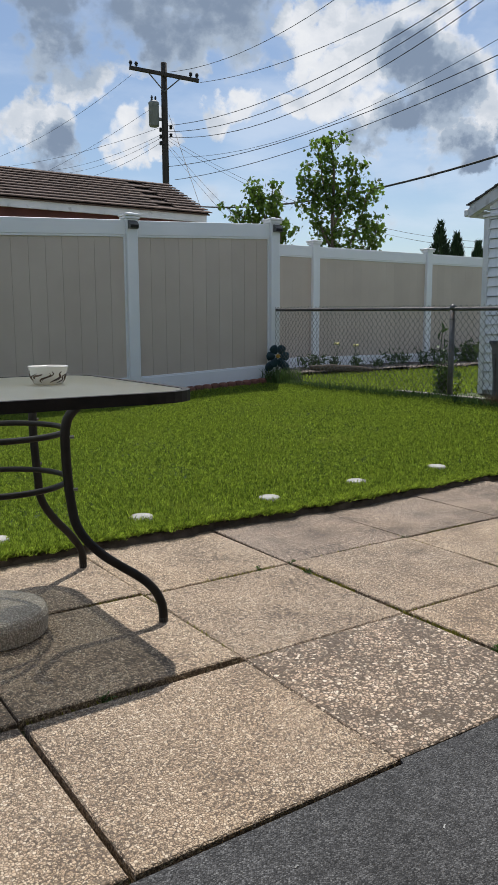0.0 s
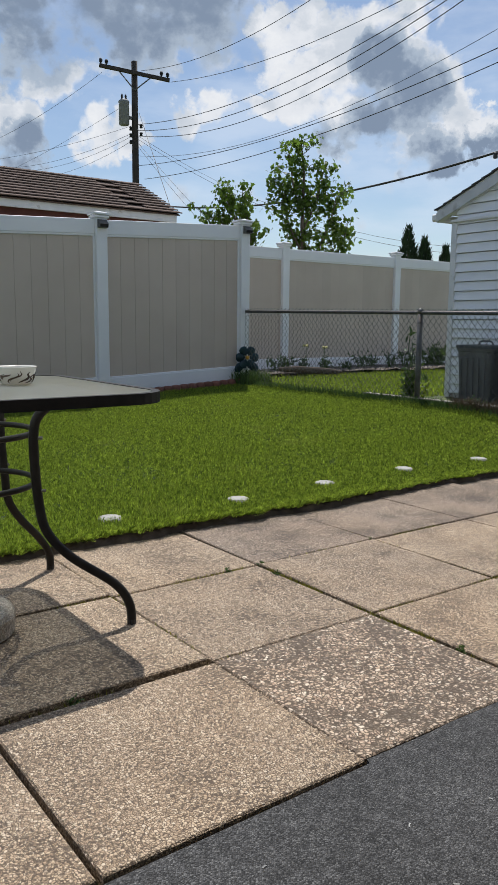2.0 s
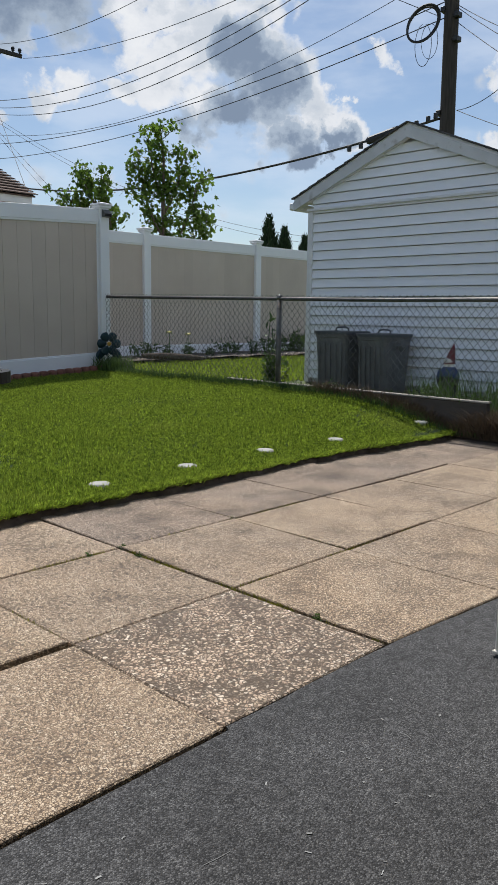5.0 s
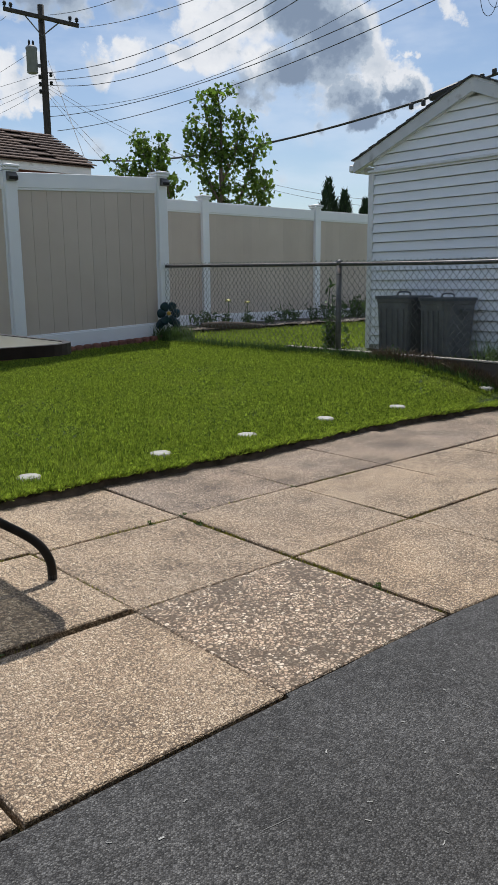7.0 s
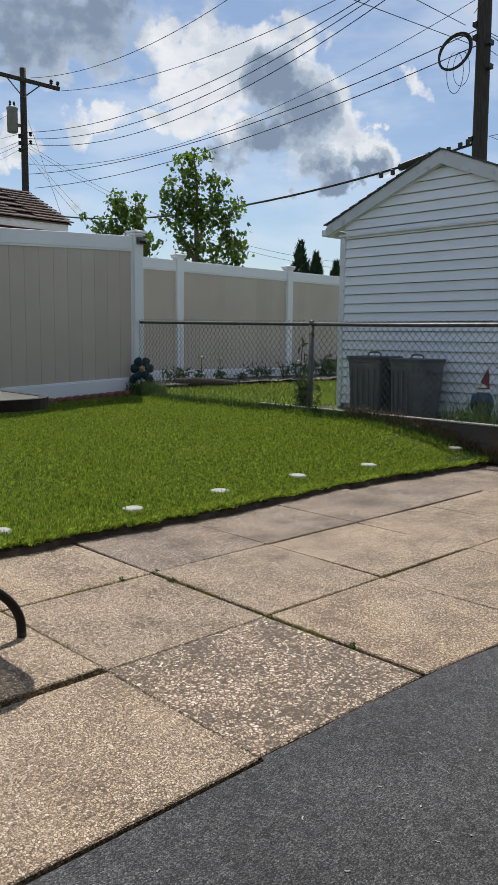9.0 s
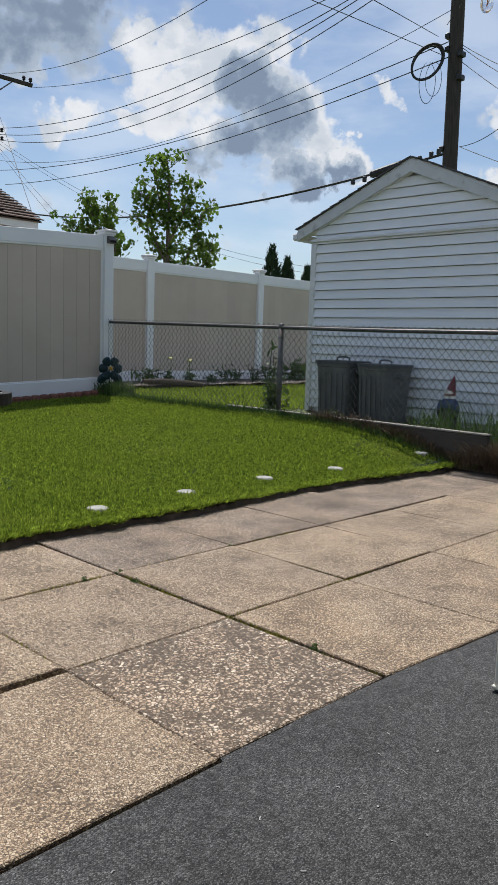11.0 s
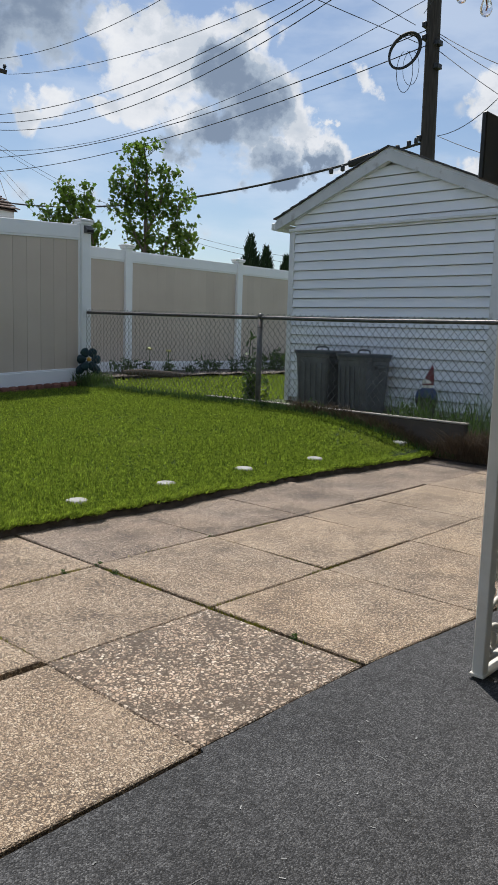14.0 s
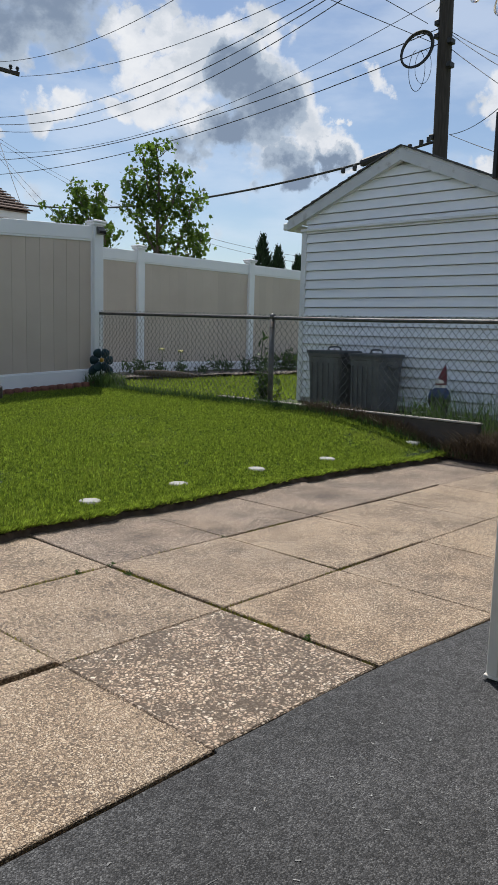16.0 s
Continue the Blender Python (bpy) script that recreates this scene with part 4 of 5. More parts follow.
table = thing("patio_table", "square glass-topped patio table with a black metal frame", "table")
top_glass = part("glass_top", prism(rounded(TX0 + 0.022, TX1 - 0.022, TY0 + 0.022, TY1 - 0.022, 0.12), 0.006, lambda u, v, w: (u, v, TZ - 0.007 + w)), M_GLASSTOP, table, "frosted greenish glass")
top_glass.data.materials.append(M_CLEAR)
for f in top_glass.data.polygons:
    f.material_index = 0 if abs(f.normal.z) > 0.5 and f.center.z > TZ - 0.004 else 1
bm = bmesh.new()
outer, inner = rounded(TX0, TX1, TY0, TY1, 0.14), rounded(TX0 + 0.024, TX1 - 0.024, TY0 + 0.024, TY1 - 0.024, 0.118)
rings = [[bm.verts.new((u, v, z)) for u, v in o] for o, z in ((inner, TZ - 0.012), (inner, TZ + 0.001), (outer, TZ + 0.001), (outer, TZ - 0.032), (inner, TZ - 0.032))]
n = len(outer)
for a_, b_ in zip(rings, rings[1:] + rings[:1]):
    for i in range(n):
        bm.faces.new((a_[i], a_[(i + 1) % n], b_[(i + 1) % n], b_[i]))
bmesh.ops.recalc_face_normals(bm, faces=bm.faces)
part("rim", bm, M_BLACKMETAL, table)


def smooth_path(pts, n=6):
    out = []
    pts = [Vector(p) for p in pts]
    for i in range(len(pts) - 1):
        p0, p1, p2, p3 = pts[max(i - 1, 0)], pts[i], pts[i + 1], pts[min(i + 2, len(pts) - 1)]
        for k in range(n):
            t = k / n
            out.append(0.5 * ((2 * p1) + (p2 - p0) * t + (2 * p0 - 5 * p1 + 4 * p2 - p3) * t * t + (3 * p1 - p0 - 3 * p2 + p3) * t ** 3))
    return out + [pts[-1]]


FOOT_X, FOOT_Y0, FOOT_Y1 = -0.062, 0.37, 1.04
for sx in (1, -1):
    for fy, sy in ((FOOT_Y0, -1), (FOOT_Y1, 1)):
        fx = FOOT_X if sx > 0 else 2 * tcx - FOOT_X
        ox, oy = -sx, -sy
        dx, dy = (0.252 if sy < 0 else 0.196), 0.10       # how far the upright stands inside its foot
        line = smooth_path([(fx, fy, 0.0), (fx + ox * 0.006, fy + oy * 0.003, 0.07), (fx + ox * 0.05, fy + oy * 0.02, 0.14), (fx + ox * dx * 0.68, fy + oy * 0.06, 0.235),
                            (fx + ox * dx * 0.93, fy + oy * 0.085, 0.315), (fx + ox * dx, fy + oy * dy, 0.40), (fx + ox * (dx + 0.01), fy + oy * (dy + 0.003), 0.55),
                            (fx + ox * (dx + 0.005), fy + oy * dy, 0.65), (fx + ox * (dx - 0.03), fy + oy * (dy - 0.01), 0.70)], 6)
        leg = part("leg", tube(line, 0.0145, 10), M_BLACKMETAL, table, smooth=True)
        part("glide", lathe([(0.0135, 0.0), (0.0145, 0.004), (0.0145, 0.018), (0.013, 0.02)], 12, (fx, fy, 0.0)), M_BLACKBOX, leg)
        for z, k in ((0.445, dx), (0.605, dx + 0.005)):
            bx, by = fx + ox * (k + 0.004), fy + oy * dy
            part("bolt", tube([(bx, by, z), (bx + sx * 0.022, by + sy * 0.010, z)], 0.0055, 6), M_GALV, leg)
for z in (0.445, 0.605):
    rx, ry = FOOT_X - 0.23 - tcx, (FOOT_Y1 - FOOT_Y0) / 2 - 0.10
    r = math.hypot(rx, ry) - 0.072
    part("ring", tube([(tcx + r * math.cos(a), 0.705 + r * math.sin(a), z) for a in np.linspace(0, 2 * math.pi, 49)[:-1]], 0.0095, 8, True), M_BLACKMETAL, table, smooth=True)

base = thing("umbrella_base", "round pebbled concrete umbrella base under the table", "umbrella base")
part("disc", lathe([(0.16, 0.0), (0.173, 0.008), (0.176, 0.06), (0.168, 0.076), (0.155, 0.082), (0.03, 0.084)], 40, (-0.544, 0.59, 0.001)), M_CONCRETE, base, smooth=False)

cup = thing("bowl", "small ivory ceramic bowl with brown marbled swirls", "bowl")
CUP = (-0.256, 0.79, TZ)
part("body", lathe([(0.030, 0.0), (0.038, 0.002), (0.0415, 0.006), (0.050, 0.033), (0.053, 0.046), (0.054, 0.048), (0.0535, 0.05), (0.051, 0.0485), (0.047, 0.036), (0.036, 0.008), (0.01, 0.006)], 36, CUP), M_CERAMIC, cup, smooth=True)
rng = random.Random(9)
for k in range(15):
    a0 = k * 0.42 + rng.uniform(-0.1, 0.1)
    z0, z1 = rng.uniform(0.006, 0.018), rng.uniform(0.028, 0.041)
    pts = []
    for i in range(11):
        u = i / 10
        z = z0 + (z1 - z0) * u
        r = 0.0415 + (z - 0.006) * 0.306 + 0.0004
        a = a0 + 0.62 * u + 0.16 * math.sin(u * 7 + k)
        pts.append((CUP[0] + r * math.cos(a), CUP[1] + r * math.sin(a), CUP[2] + z))
    w = rng.uniform(0.0012, 0.0026)
    part("swirl", tube(pts, [w * (0.35 + math.sin(math.pi * i / 10)) for i in range(11)], 5), M_BROWNGLAZE, cup)

for ob in cup.children:
    for v in ob.data.vertices:
        v.co = Vector(CUP) + (v.co - Vector(CUP)) * 1.22

# ---- iron column of the porch ----
col = thing("iron_column", "white painted ornamental iron column with leafy scrolls", "column")
CX0, CX1, CYC = 0.79, 0.975, -0.885
for x in (CX0, CX1):
    part("bar", box((x, CYC - 0.017, 0.005), (x + 0.034, CYC + 0.017, CAN_Z), 0.003), M_IRON, col)
part("base_plate", box((CX0 - 0.006, CYC - 0.022, 0.003), (CX1 + 0.04, CYC + 0.022, 0.012), 0.002), M_IRON, col)
part("bottom_bar", box((CX0 + 0.034, CYC - 0.008, 0.03), (CX1, CYC + 0.008, 0.044), 0.002), M_IRON, col)


def leaf_solid(bm, at, length, width, turn):
    m = Matrix.Translation(at) @ Matrix.Rotation(turn, 4, "Y") @ Matrix.Diagonal((width * 1.15, 0.018, length, 1))
    bmesh.ops.create_icosphere(bm, subdivisions=2, radius=0.5, matrix=m)


mid = (CX0 + 0.034 + CX1) / 2
z, k = 0.05, 0
while z < 1.55:
    s = 1 if k % 2 else -1
    # winding stem that crosses from bar to bar
    part("vine", tube(smooth_path([(mid - s * 0.058, CYC, z), (mid - s * 0.045, CYC + 0.004, z + 0.03), (mid, CYC, z + 0.055), (mid + s * 0.045, CYC + 0.004, z + 0.08), (mid + s * 0.06, CYC, z + 0.112)], 5), 0.0075, 8), M_IRON, col, smooth=True)
    # open ring with a leaf plate inside it
    cx, cz, r = mid + s * 0.026, z + 0.036, 0.040
    pts = []
    for i in range(26):
        a = radians(-60 + s * 90 + s * i * 14.5)
        rr = r * (1 - 0.34 * (i / 25) ** 2)
        pts.append((cx + rr * 0.98 * math.cos(a), CYC + 0.005 * math.sin(i * 0.4), cz + rr * 1.12 * math.sin(a)))
    bm = bmesh.new()
    add_tube(bm, pts, [0.0078 - 0.0018 * i / 25 for i in range(26)], 7)
    part("scroll", bm, M_IRON, col, smooth=True)
    for lx_, lz_, ln, wd, tn in ((cx - s * 0.004, cz, 0.056, 0.031, s * 0.4), (mid - s * 0.052, z + 0.072, 0.052, 0.017, s * 0.3), (mid + s * 0.058, z + 0.098, 0.034, 0.014, -s * 0.5)):
        bm = bmesh.new()
        leaf_solid(bm, (lx_, CYC + 0.002, lz_), ln, wd, tn)
        for v in bm.verts:
            v.co += v.normal * 0.004 * noise.noise(v.co * 80)
        part("leaf", bm, M_IRON, col, smooth=True)
    z += 0.104
    k += 1

box_ob = thing("speaker", "flat black box speaker with a pale sticker on a column", "speaker")
part("body", box((BOX[0], -0.866, BOX[1]), (BOX[0] + 0.30, -0.852, BOX[1] + 0.155), 0.003), M_BLACKBOX, box_ob)
sticker = part("sticker", box((BOX[0] + 0.135, -0.8695, BOX[1] + 0.062), (BOX[0] + 0.178, -0.8662, BOX[1] + 0.112)), M_STICKER, box_ob, "pale label with dark print")
for i in range(3):
    part("print_bar", box((BOX[0] + 0.141, -0.8705, BOX[1] + 0.070 + i * 0.014), (BOX[0] + 0.170 - 0.006 * i, -0.8697, BOX[1] + 0.076 + i * 0.014)), M_BLACKBOX, sticker)

# ---- string of bulbs along the canopy ----
string = thing("string_light", "string of clear filament bulbs along the canopy beam", "string light")
part("cord", tube([(x, -0.86, BULBS[1][2] + 0.052 - 0.012 * abs(math.sin((x - 0.1) * 9))) for x in np.linspace(-0.6, 2.4, 80)], 0.004, 5), M_WIRE, string)
for x, y, z in BULBS:
    b = part("bulb", lathe([(0.003, -0.050), (0.008, -0.048), (0.013, -0.040), (0.0142, -0.033), (0.012, -0.022), (0.008, -0.010), (0.0065, 0.0)], 18, (x, y, z)), M_BULB, string, "clear glass bulb", True)
    part("filament", tube([(x, y, z - 0.036), (x + 0.003, y, z - 0.03), (x - 0.003, y, z - 0.015), (x, y, z)], 0.0011, 5), M_FILAMENT, b)
    part("socket", lathe([(0.0075, -0.004), (0.0085, 0.0), (0.0085, 0.018), (0.006, 0.024), (0.0025, 0.05)], 12, (x, y, z)), M_BLACKBOX, b)

# ---- bins and gnome by the shed ----
def trash_bin(name, label, x, y, w, h, turn, group):
    ob = thing(name, label, "bin", (x, y, SHED_Z - 0.005), group=group, turn=turn)
    bm = bmesh.new()
    prof = [(0.42, 0.0), (0.44, 0.03), (0.5, h - 0.05), (0.52, h - 0.045), (0.52, h - 0.01)]
    rings = []
    for s, z in prof:
        rings.append([bm.verts.new((u, v, z)) for u, v in rounded(-w * s, w * s, -w * s * 0.9, w * s * 0.9, 0.07, 4)])
    n = len(rings[0])
    for a, b in zip(rings, rings[1:]):
        for i in range(n):
            bm.faces.new((a[i], a[(i + 1) % n], b[(i + 1) % n], b[i]))
    bm.faces.new(rings[0][::-1])
    bm.faces.new(rings[-1])
    part("body", bm, M_BIN, ob)
    for i in range(5):
        v = -w * 0.3 + i * w * 0.15
        part("rib", box((-w * 0.48, v - 0.012, 0.05), (-w * 0.44, v + 0.012, h - 0.1), 0.004, Matrix.Rotation(-0.04, 4, "Y")), M_BIN, ob)
    lid = part("lid", prism(rounded(-w * 0.55, w * 0.55, -w * 0.5, w * 0.5, 0.08, 5), 0.03, lambda u, v, q: (u, v, h - 0.012 + q)), M_LID, ob, "dark blue-grey lid")
    part("lid_handle", tube(smooth_path([(0.0, -0.08, h + 0.015), (0.0, -0.07, h + 0.05), (0.0, 0.0, h + 0.06), (0.0, 0.07, h + 0.05), (0.0, 0.08, h + 0.015)], 4), 0.009, 6), M_LID, lid)
    part("side_handle", box((-0.06, -w * 0.55, h - 0.12), (0.06, -w * 0.47, h - 0.09), 0.006), M_BIN, ob)
    return ob


trash_bin("trash_bin", "grey plastic trash bin with a closed lid by the shed", 5.62, 3.345, 0.46, 0.60, 4, "trash bins")
trash_bin("trash_bin", "grey ribbed trash bin with a slightly askew lid", 5.62, 2.80, 0.44, 0.585, -7, "trash bins")

bm = bmesh.new()
GN = (5.55, 2.0)
add_lathe(bm, [(0.10, 0.0), (0.125, 0.02), (0.13, 0.10), (0.12, 0.2), (0.135, 0.24), (0.125, 0.30), (0.085, 0.345), (0.07, 0.36), (0.085, 0.40), (0.08, 0.43), (0.045, 0.46)], 20, (GN[0], GN[1], 0.15))
for y in (-0.13, 0.13):
    bmesh.ops.create_icosphere(bm, subdivisions=2, radius=0.06, matrix=Matrix.Translation((GN[0] - 0.02, GN[1] + y, 0.37)) @ Matrix.Diagonal((1, 0.8, 1.7, 1)))
body_n = len(bm.faces)
hat = [(0.088, 0.42), (0.08, 0.44), (0.055, 0.52), (0.025, 0.6), (0.006, 0.64)]
rings = []
for r, z in hat:
    rings.append([bm.verts.new((GN[0] + r * math.cos(2 * math.pi * k / 16), GN[1] - 0.06 * (z - 0.42) / 0.22 + r * math.sin(2 * math.pi * k / 16), 0.135 + z - 0.025)) for k in range(16)])
for p, q in zip(rings, rings[1:]):
    for k in range(16):
        bm.faces.new((p[k], p[(k + 1) % 16], q[(k + 1) % 16], q[k]))
bm.faces.new(rings[-1])
bm.faces.ensure_lookup_table()
zs = [(f, f.calc_center_median()) for f in bm.faces]
for i, (f, c) in enumerate(zs):
    f.smooth = True
    f.material_index = 1 if i >= body_n else 3 if c.z < 0.37 else 2 if c.z < 0.49 else 0
for v in bm.verts:
    v.co = (GN[0] + (v.co.x - GN[0]) * 0.66, GN[1] + (v.co.y - GN[1]) * 0.66, 0.14 + (v.co.z - 0.14) * 0.86)
gnome = mesh_object("garden_figurine", bm, M_CERAMIC)
for m in (M_REDHAT, material("blue_paint", (0.025, 0.04, 0.10), (0.06, 0.09, 0.18), scale=14, rough=0.6), material("dark_boot_paint", (0.02, 0.02, 0.022), (0.06, 0.055, 0.05), scale=14, rough=0.6)):
    gnome.data.materials.append(m)
tagged(gnome, "plain garden figurine with a pointed red top by the shed", "figurine")

# ---- flower ornament, solar lamps, edging, stepping stones ----
fl = thing("flower_stake", "dark teal metal flower ornament on a stake", "garden ornament")
FX, FY, FZ = 4.275, 5.72, 0.555
part("stake", tube([(FX, FY + 0.02, 0.2), (FX, FY + 0.02, FZ)], 0.006, 6), M_BLACKMETAL, fl)
towards = Matrix.Translation((FX, FY, FZ)) @ Matrix.Rotation(radians(-20), 4, "Z")
for k in range(6):
    bm = bmesh.new()
    a = radians(60 * k + 30)
    bmesh.ops.create_icosphere(bm, subdivisions=2, radius=1.0)
    for v in bm.verts:
        x, y, z = v.co
        v.co = (x * 0.052 * (1 + 0.35 * z), y * 0.012 - 0.02 * z * z * 0.5, z * 0.058 + 0.085)
    bmesh.ops.transform(bm, matrix=towards @ Matrix.Rotation(a, 4, "Y"), verts=bm.verts)
    part("petal", bm, M_PETAL, fl, smooth=True)
for s in (-1, 1):
    bm = bmesh.new()
    bmesh.ops.create_icosphere(bm, subdivisions=2, radius=1.0, matrix=towards @ Matrix.Rotation(radians(180 + s * 38), 4, "Y") @ Matrix.Translation((0, 0.02, 0.15)) @ Matrix.Diagonal((0.05, 0.012, 0.07, 1)))
    part("leaf", bm, M_PETAL, fl, smooth=True)
bm = bmesh.new()
bmesh.ops.create_icosphere(bm, subdivisions=2, radius=0.026, matrix=towards @ Matrix.Translation((0, -0.015, 0)))
part("centre", bm, M_YELLOW, fl, "yellow-brown centre", True)

for x in (4.307, 2.467, 0.627):
    lamp = thing("solar_lamp", "small solar lamp on a fence post", "lamp", (x + (0.01 if x > 4 else 0), FENCE_Y - 0.066, 1.95 + (x - 2.467) * SLOPE), group="solar lamps")
    part("housing", prism([(-0.05, -0.03), (-0.058, 0.005), (-0.01, 0.05), (0.0, 0.05), (0.0, -0.035)], 0.1, lambda u, v, w: (w - 0.05, u, v)), M_GALV, lamp)
    part("panel", box((-0.043, -0.058, -0.002), (0.043, -0.05, 0.004), 0.0, Matrix.Translation((0, -0.01, 0.03)) @ Matrix.Rotation(0.75, 4, "X")), M_SOLAR, lamp, "dark solar cell")
    part("lens", box((-0.042, -0.061, -0.027), (0.042, -0.05, 0.002), 0.002), M_BLACKMETAL, lamp)

edging = thing("brick_edging", "row of scalloped red edging blocks along the fence", "edging", kind="structure")
x = 0.5
while x < 4.2:
    zb = float(lawn_z(x, FENCE_Y - 0.12))
    bm = lathe([(0.052, -0.06), (0.054, 0.045), (0.047, 0.062), (0.02, 0.068)], 10, (x, FENCE_Y - 0.13, zb))
    part("edging_block", bm, M_BRICKRED, edging)
    x += 0.108

STONES = [(-0.27, 1.47), (0.400, 1.468), (1.114, 1.444), (1.744, 1.480), (2.424, 1.510), (3.10, 1.465), (4.13, 1.42)]
for x, y in STONES:
    zb = float(lawn_z(x, y)) - 0.004
    bm = lathe([(0.05, -0.05), (0.059, -0.012), (0.059, 0.010), (0.052, 0.018), (0.025, 0.022)], 20, (x, y, zb))
    tagged(mesh_object("stepping_stone", bm, M_STONE), "small round pale stone set in the lawn", "stone", group="lawn stones")

# ---- trees and plants ----
def leaf_shape(kind):
    if kind == "maple":
        half = [(0.0, 0.0), (0.16, 0.10), (0.46, 0.14), (0.33, 0.34), (0.55, 0.62), (0.24, 0.58), (0.0, 1.0)]
        return half + [(-x, y) for x, y in half[-2:0:-1]]
    return [(0.0, 0.0), (0.17, 0.35), (0.12, 0.7), (0.0, 1.0), (-0.12, 0.7), (-0.17, 0.35)]


def leaf_cloud(name, spots, size, mat, parent, kind="maple", seed=1, droop=0.5, label=""):
    """Many single leaves round the given spots (x, y, z, spread, count)."""
    rng = np.random.default_rng(seed)
    shape = leaf_shape(kind)
    verts, faces = [], []
    for x, y, z, spread, count in spots:
        for _ in range(count):
            c = Vector((x, y, z)) + Vector(rng.normal(0, spread * 0.55, 3).tolist())
            s = size * rng.uniform(0.6, 1.25)
            out = Vector(rng.normal(0, 1, 3).tolist())
            out.z -= droop
            out.normalize()
            side = out.orthogonal()
            side.rotate(Matrix.Rotation(rng.uniform(0, 6.28), 3, out))
            up = out.cross(side).normalized() * 0.14
            i0 = len(verts)
            for u, v in shape:
                p = c + s * (side.normalized() * u + out * v + up * abs(u) * 1.4)
                verts.append(p[:])
            faces.append(tuple(range(i0, i0 + len(shape))))
    ob = soup(name, verts, faces, mat, parent)
    if label:
        tagged(ob, label)
    return ob


def broadleaf(label, base, limbs, leaf, count, seed, group):
    tree = thing("tree", label, "tree", group=group)
    rng = random.Random(seed)
    spots = []
    for i, (pts, r0, r1) in enumerate(limbs):
        line = smooth_path(pts, 5)
        n = len(line)
        part("trunk" if i == 0 else "limb", tube(line, [r0 + (r1 - r0) * k / (n - 1) for k in range(n)], 8), M_BARK, tree, smooth=True)
        for k in range(n // 4 if i == 0 else 2, n):
            p = line[k]
            spots.append((p.x, p.y, p.z, 0.15, count))
            for _ in range(2):
                q = p + Vector((rng.uniform(-1, 1), rng.uniform(-1, 1), rng.uniform(-0.3, 0.9))) * 0.26
                part("twig", tube([p, p.lerp(q, 0.5) + Vector((0, 0, 0.02)), q], [0.007, 0.005, 0.003], 5), M_BARK, tree)
                spots.append((q.x, q.y, q.z, 0.11, count))
    part("crown_leaves", leaf_bm(spots, leaf, seed), M_LEAF, tree, "loose crown of green lobed leaves")
    return tree


def leaf_bm(spots, size, seed):
    tmp = leaf_cloud("crown_tmp", spots, size, M_LEAF, None, "maple", seed, 0.7)
    bm = bmesh.new()
    bm.from_mesh(tmp.data)
    bpy.data.objects.remove(tmp)
    return bm


T = Vector((8.5, 9.75, 0.25))
broadleaf("young maple tree with loose green crown behind the fence", T, [
    ([T, T + Vector((0.02, 0, 1.5)), T + Vector((-0.02, 0.02, 2.6)), T + Vector((0.0, 0.02, 3.4)), T + Vector((-0.05, 0.05, 4.0))], 0.06, 0.012),
    ([T + Vector((0, 0, 1.6)), T + Vector((0.25, -0.2, 2.2)), T + Vector((0.42, -0.33, 2.75)), T + Vector((0.47, -0.36, 3.05))], 0.03, 0.007),
    ([T + Vector((0, 0, 2.0)), T + Vector((-0.2, 0.16, 2.5)), T + Vector((-0.30, 0.26, 3.0)), T + Vector((-0.30, 0.26, 3.3))], 0.025, 0.006),
    ([T + Vector((0, 0, 2.5)), T + Vector((0.18, -0.16, 3.0)), T + Vector((0.27, -0.23, 3.55))], 0.022, 0.006),
    ([T + Vector((0, 0, 2.7)), T + Vector((-0.15, 0.12, 3.2)), T + Vector((-0.22, 0.18, 3.8))], 0.02, 0.006),
    ([T + Vector((0, 0, 1.5)), T + Vector((0.25, -0.2, 1.75)), T + Vector((0.55, -0.45, 2.15)), T + Vector((0.62, -0.5, 2.5))], 0.025, 0.006)], 0.085, 13, 5, "trees behind the fence")
T = Vector((7.75, 10.3, 0.25))
broadleaf("leaning young maple with drooping branches behind the fence", T, [
    ([T, T + Vector((0.02, 0, 1.3)), T + Vector((-0.10, 0.08, 2.1)), T + Vector((-0.32, 0.25, 2.75)), T + Vector((-0.46, 0.36, 3.15))], 0.05, 0.012),
    ([T + Vector((-0.05, 0, 2.0)), T + Vector((-0.42, 0.30, 2.5)), T + Vector((-0.70, 0.52, 2.72))], 0.025, 0.006),
    ([T + Vector((-0.05, 0, 2.1)), T + Vector((-0.12, 0.05, 2.6)), T + Vector((-0.17, 0.12, 3.02))], 0.02, 0.006)], 0.085, 13, 8, "trees behind the fence")


def arborvitae(x, y, z0, top, width, seed):
    tree = thing("conifer", "dark narrow conifer beyond the fence", "tree", (0, 0, 0), group="distant conifers")
    part("trunk", tube([(x, y, z0), (x, y, top - 0.1)], [0.06, 0.01], 6), M_BARK, tree)
    rng = np.random.default_rng(seed)
    verts, faces = [], []
    for _ in range(5200):
        u = rng.uniform(0, 1) ** 0.6
        z = top - u * (top - z0)
        r = width * min(1.0, u * 1.1 + 0.02) * rng.uniform(0.35, 1.08)
        a = rng.uniform(0, 6.283)
        c = np.array([x + r * math.cos(a), y + r * math.sin(a), z])
        d = np.array([math.cos(a) * 0.5, math.sin(a) * 0.5, 1.0]) * rng.uniform(0.09, 0.2)
        s = np.cross(d, rng.normal(0, 1, 3))
        s = s / np.linalg.norm(s) * 0.03
        i0 = len(verts)
        verts += [tuple(c - s), tuple(c + s), tuple(c + d)]
        faces.append((i0, i0 + 1, i0 + 2))
    soup("foliage", verts, faces, M_CONIFER, tree)


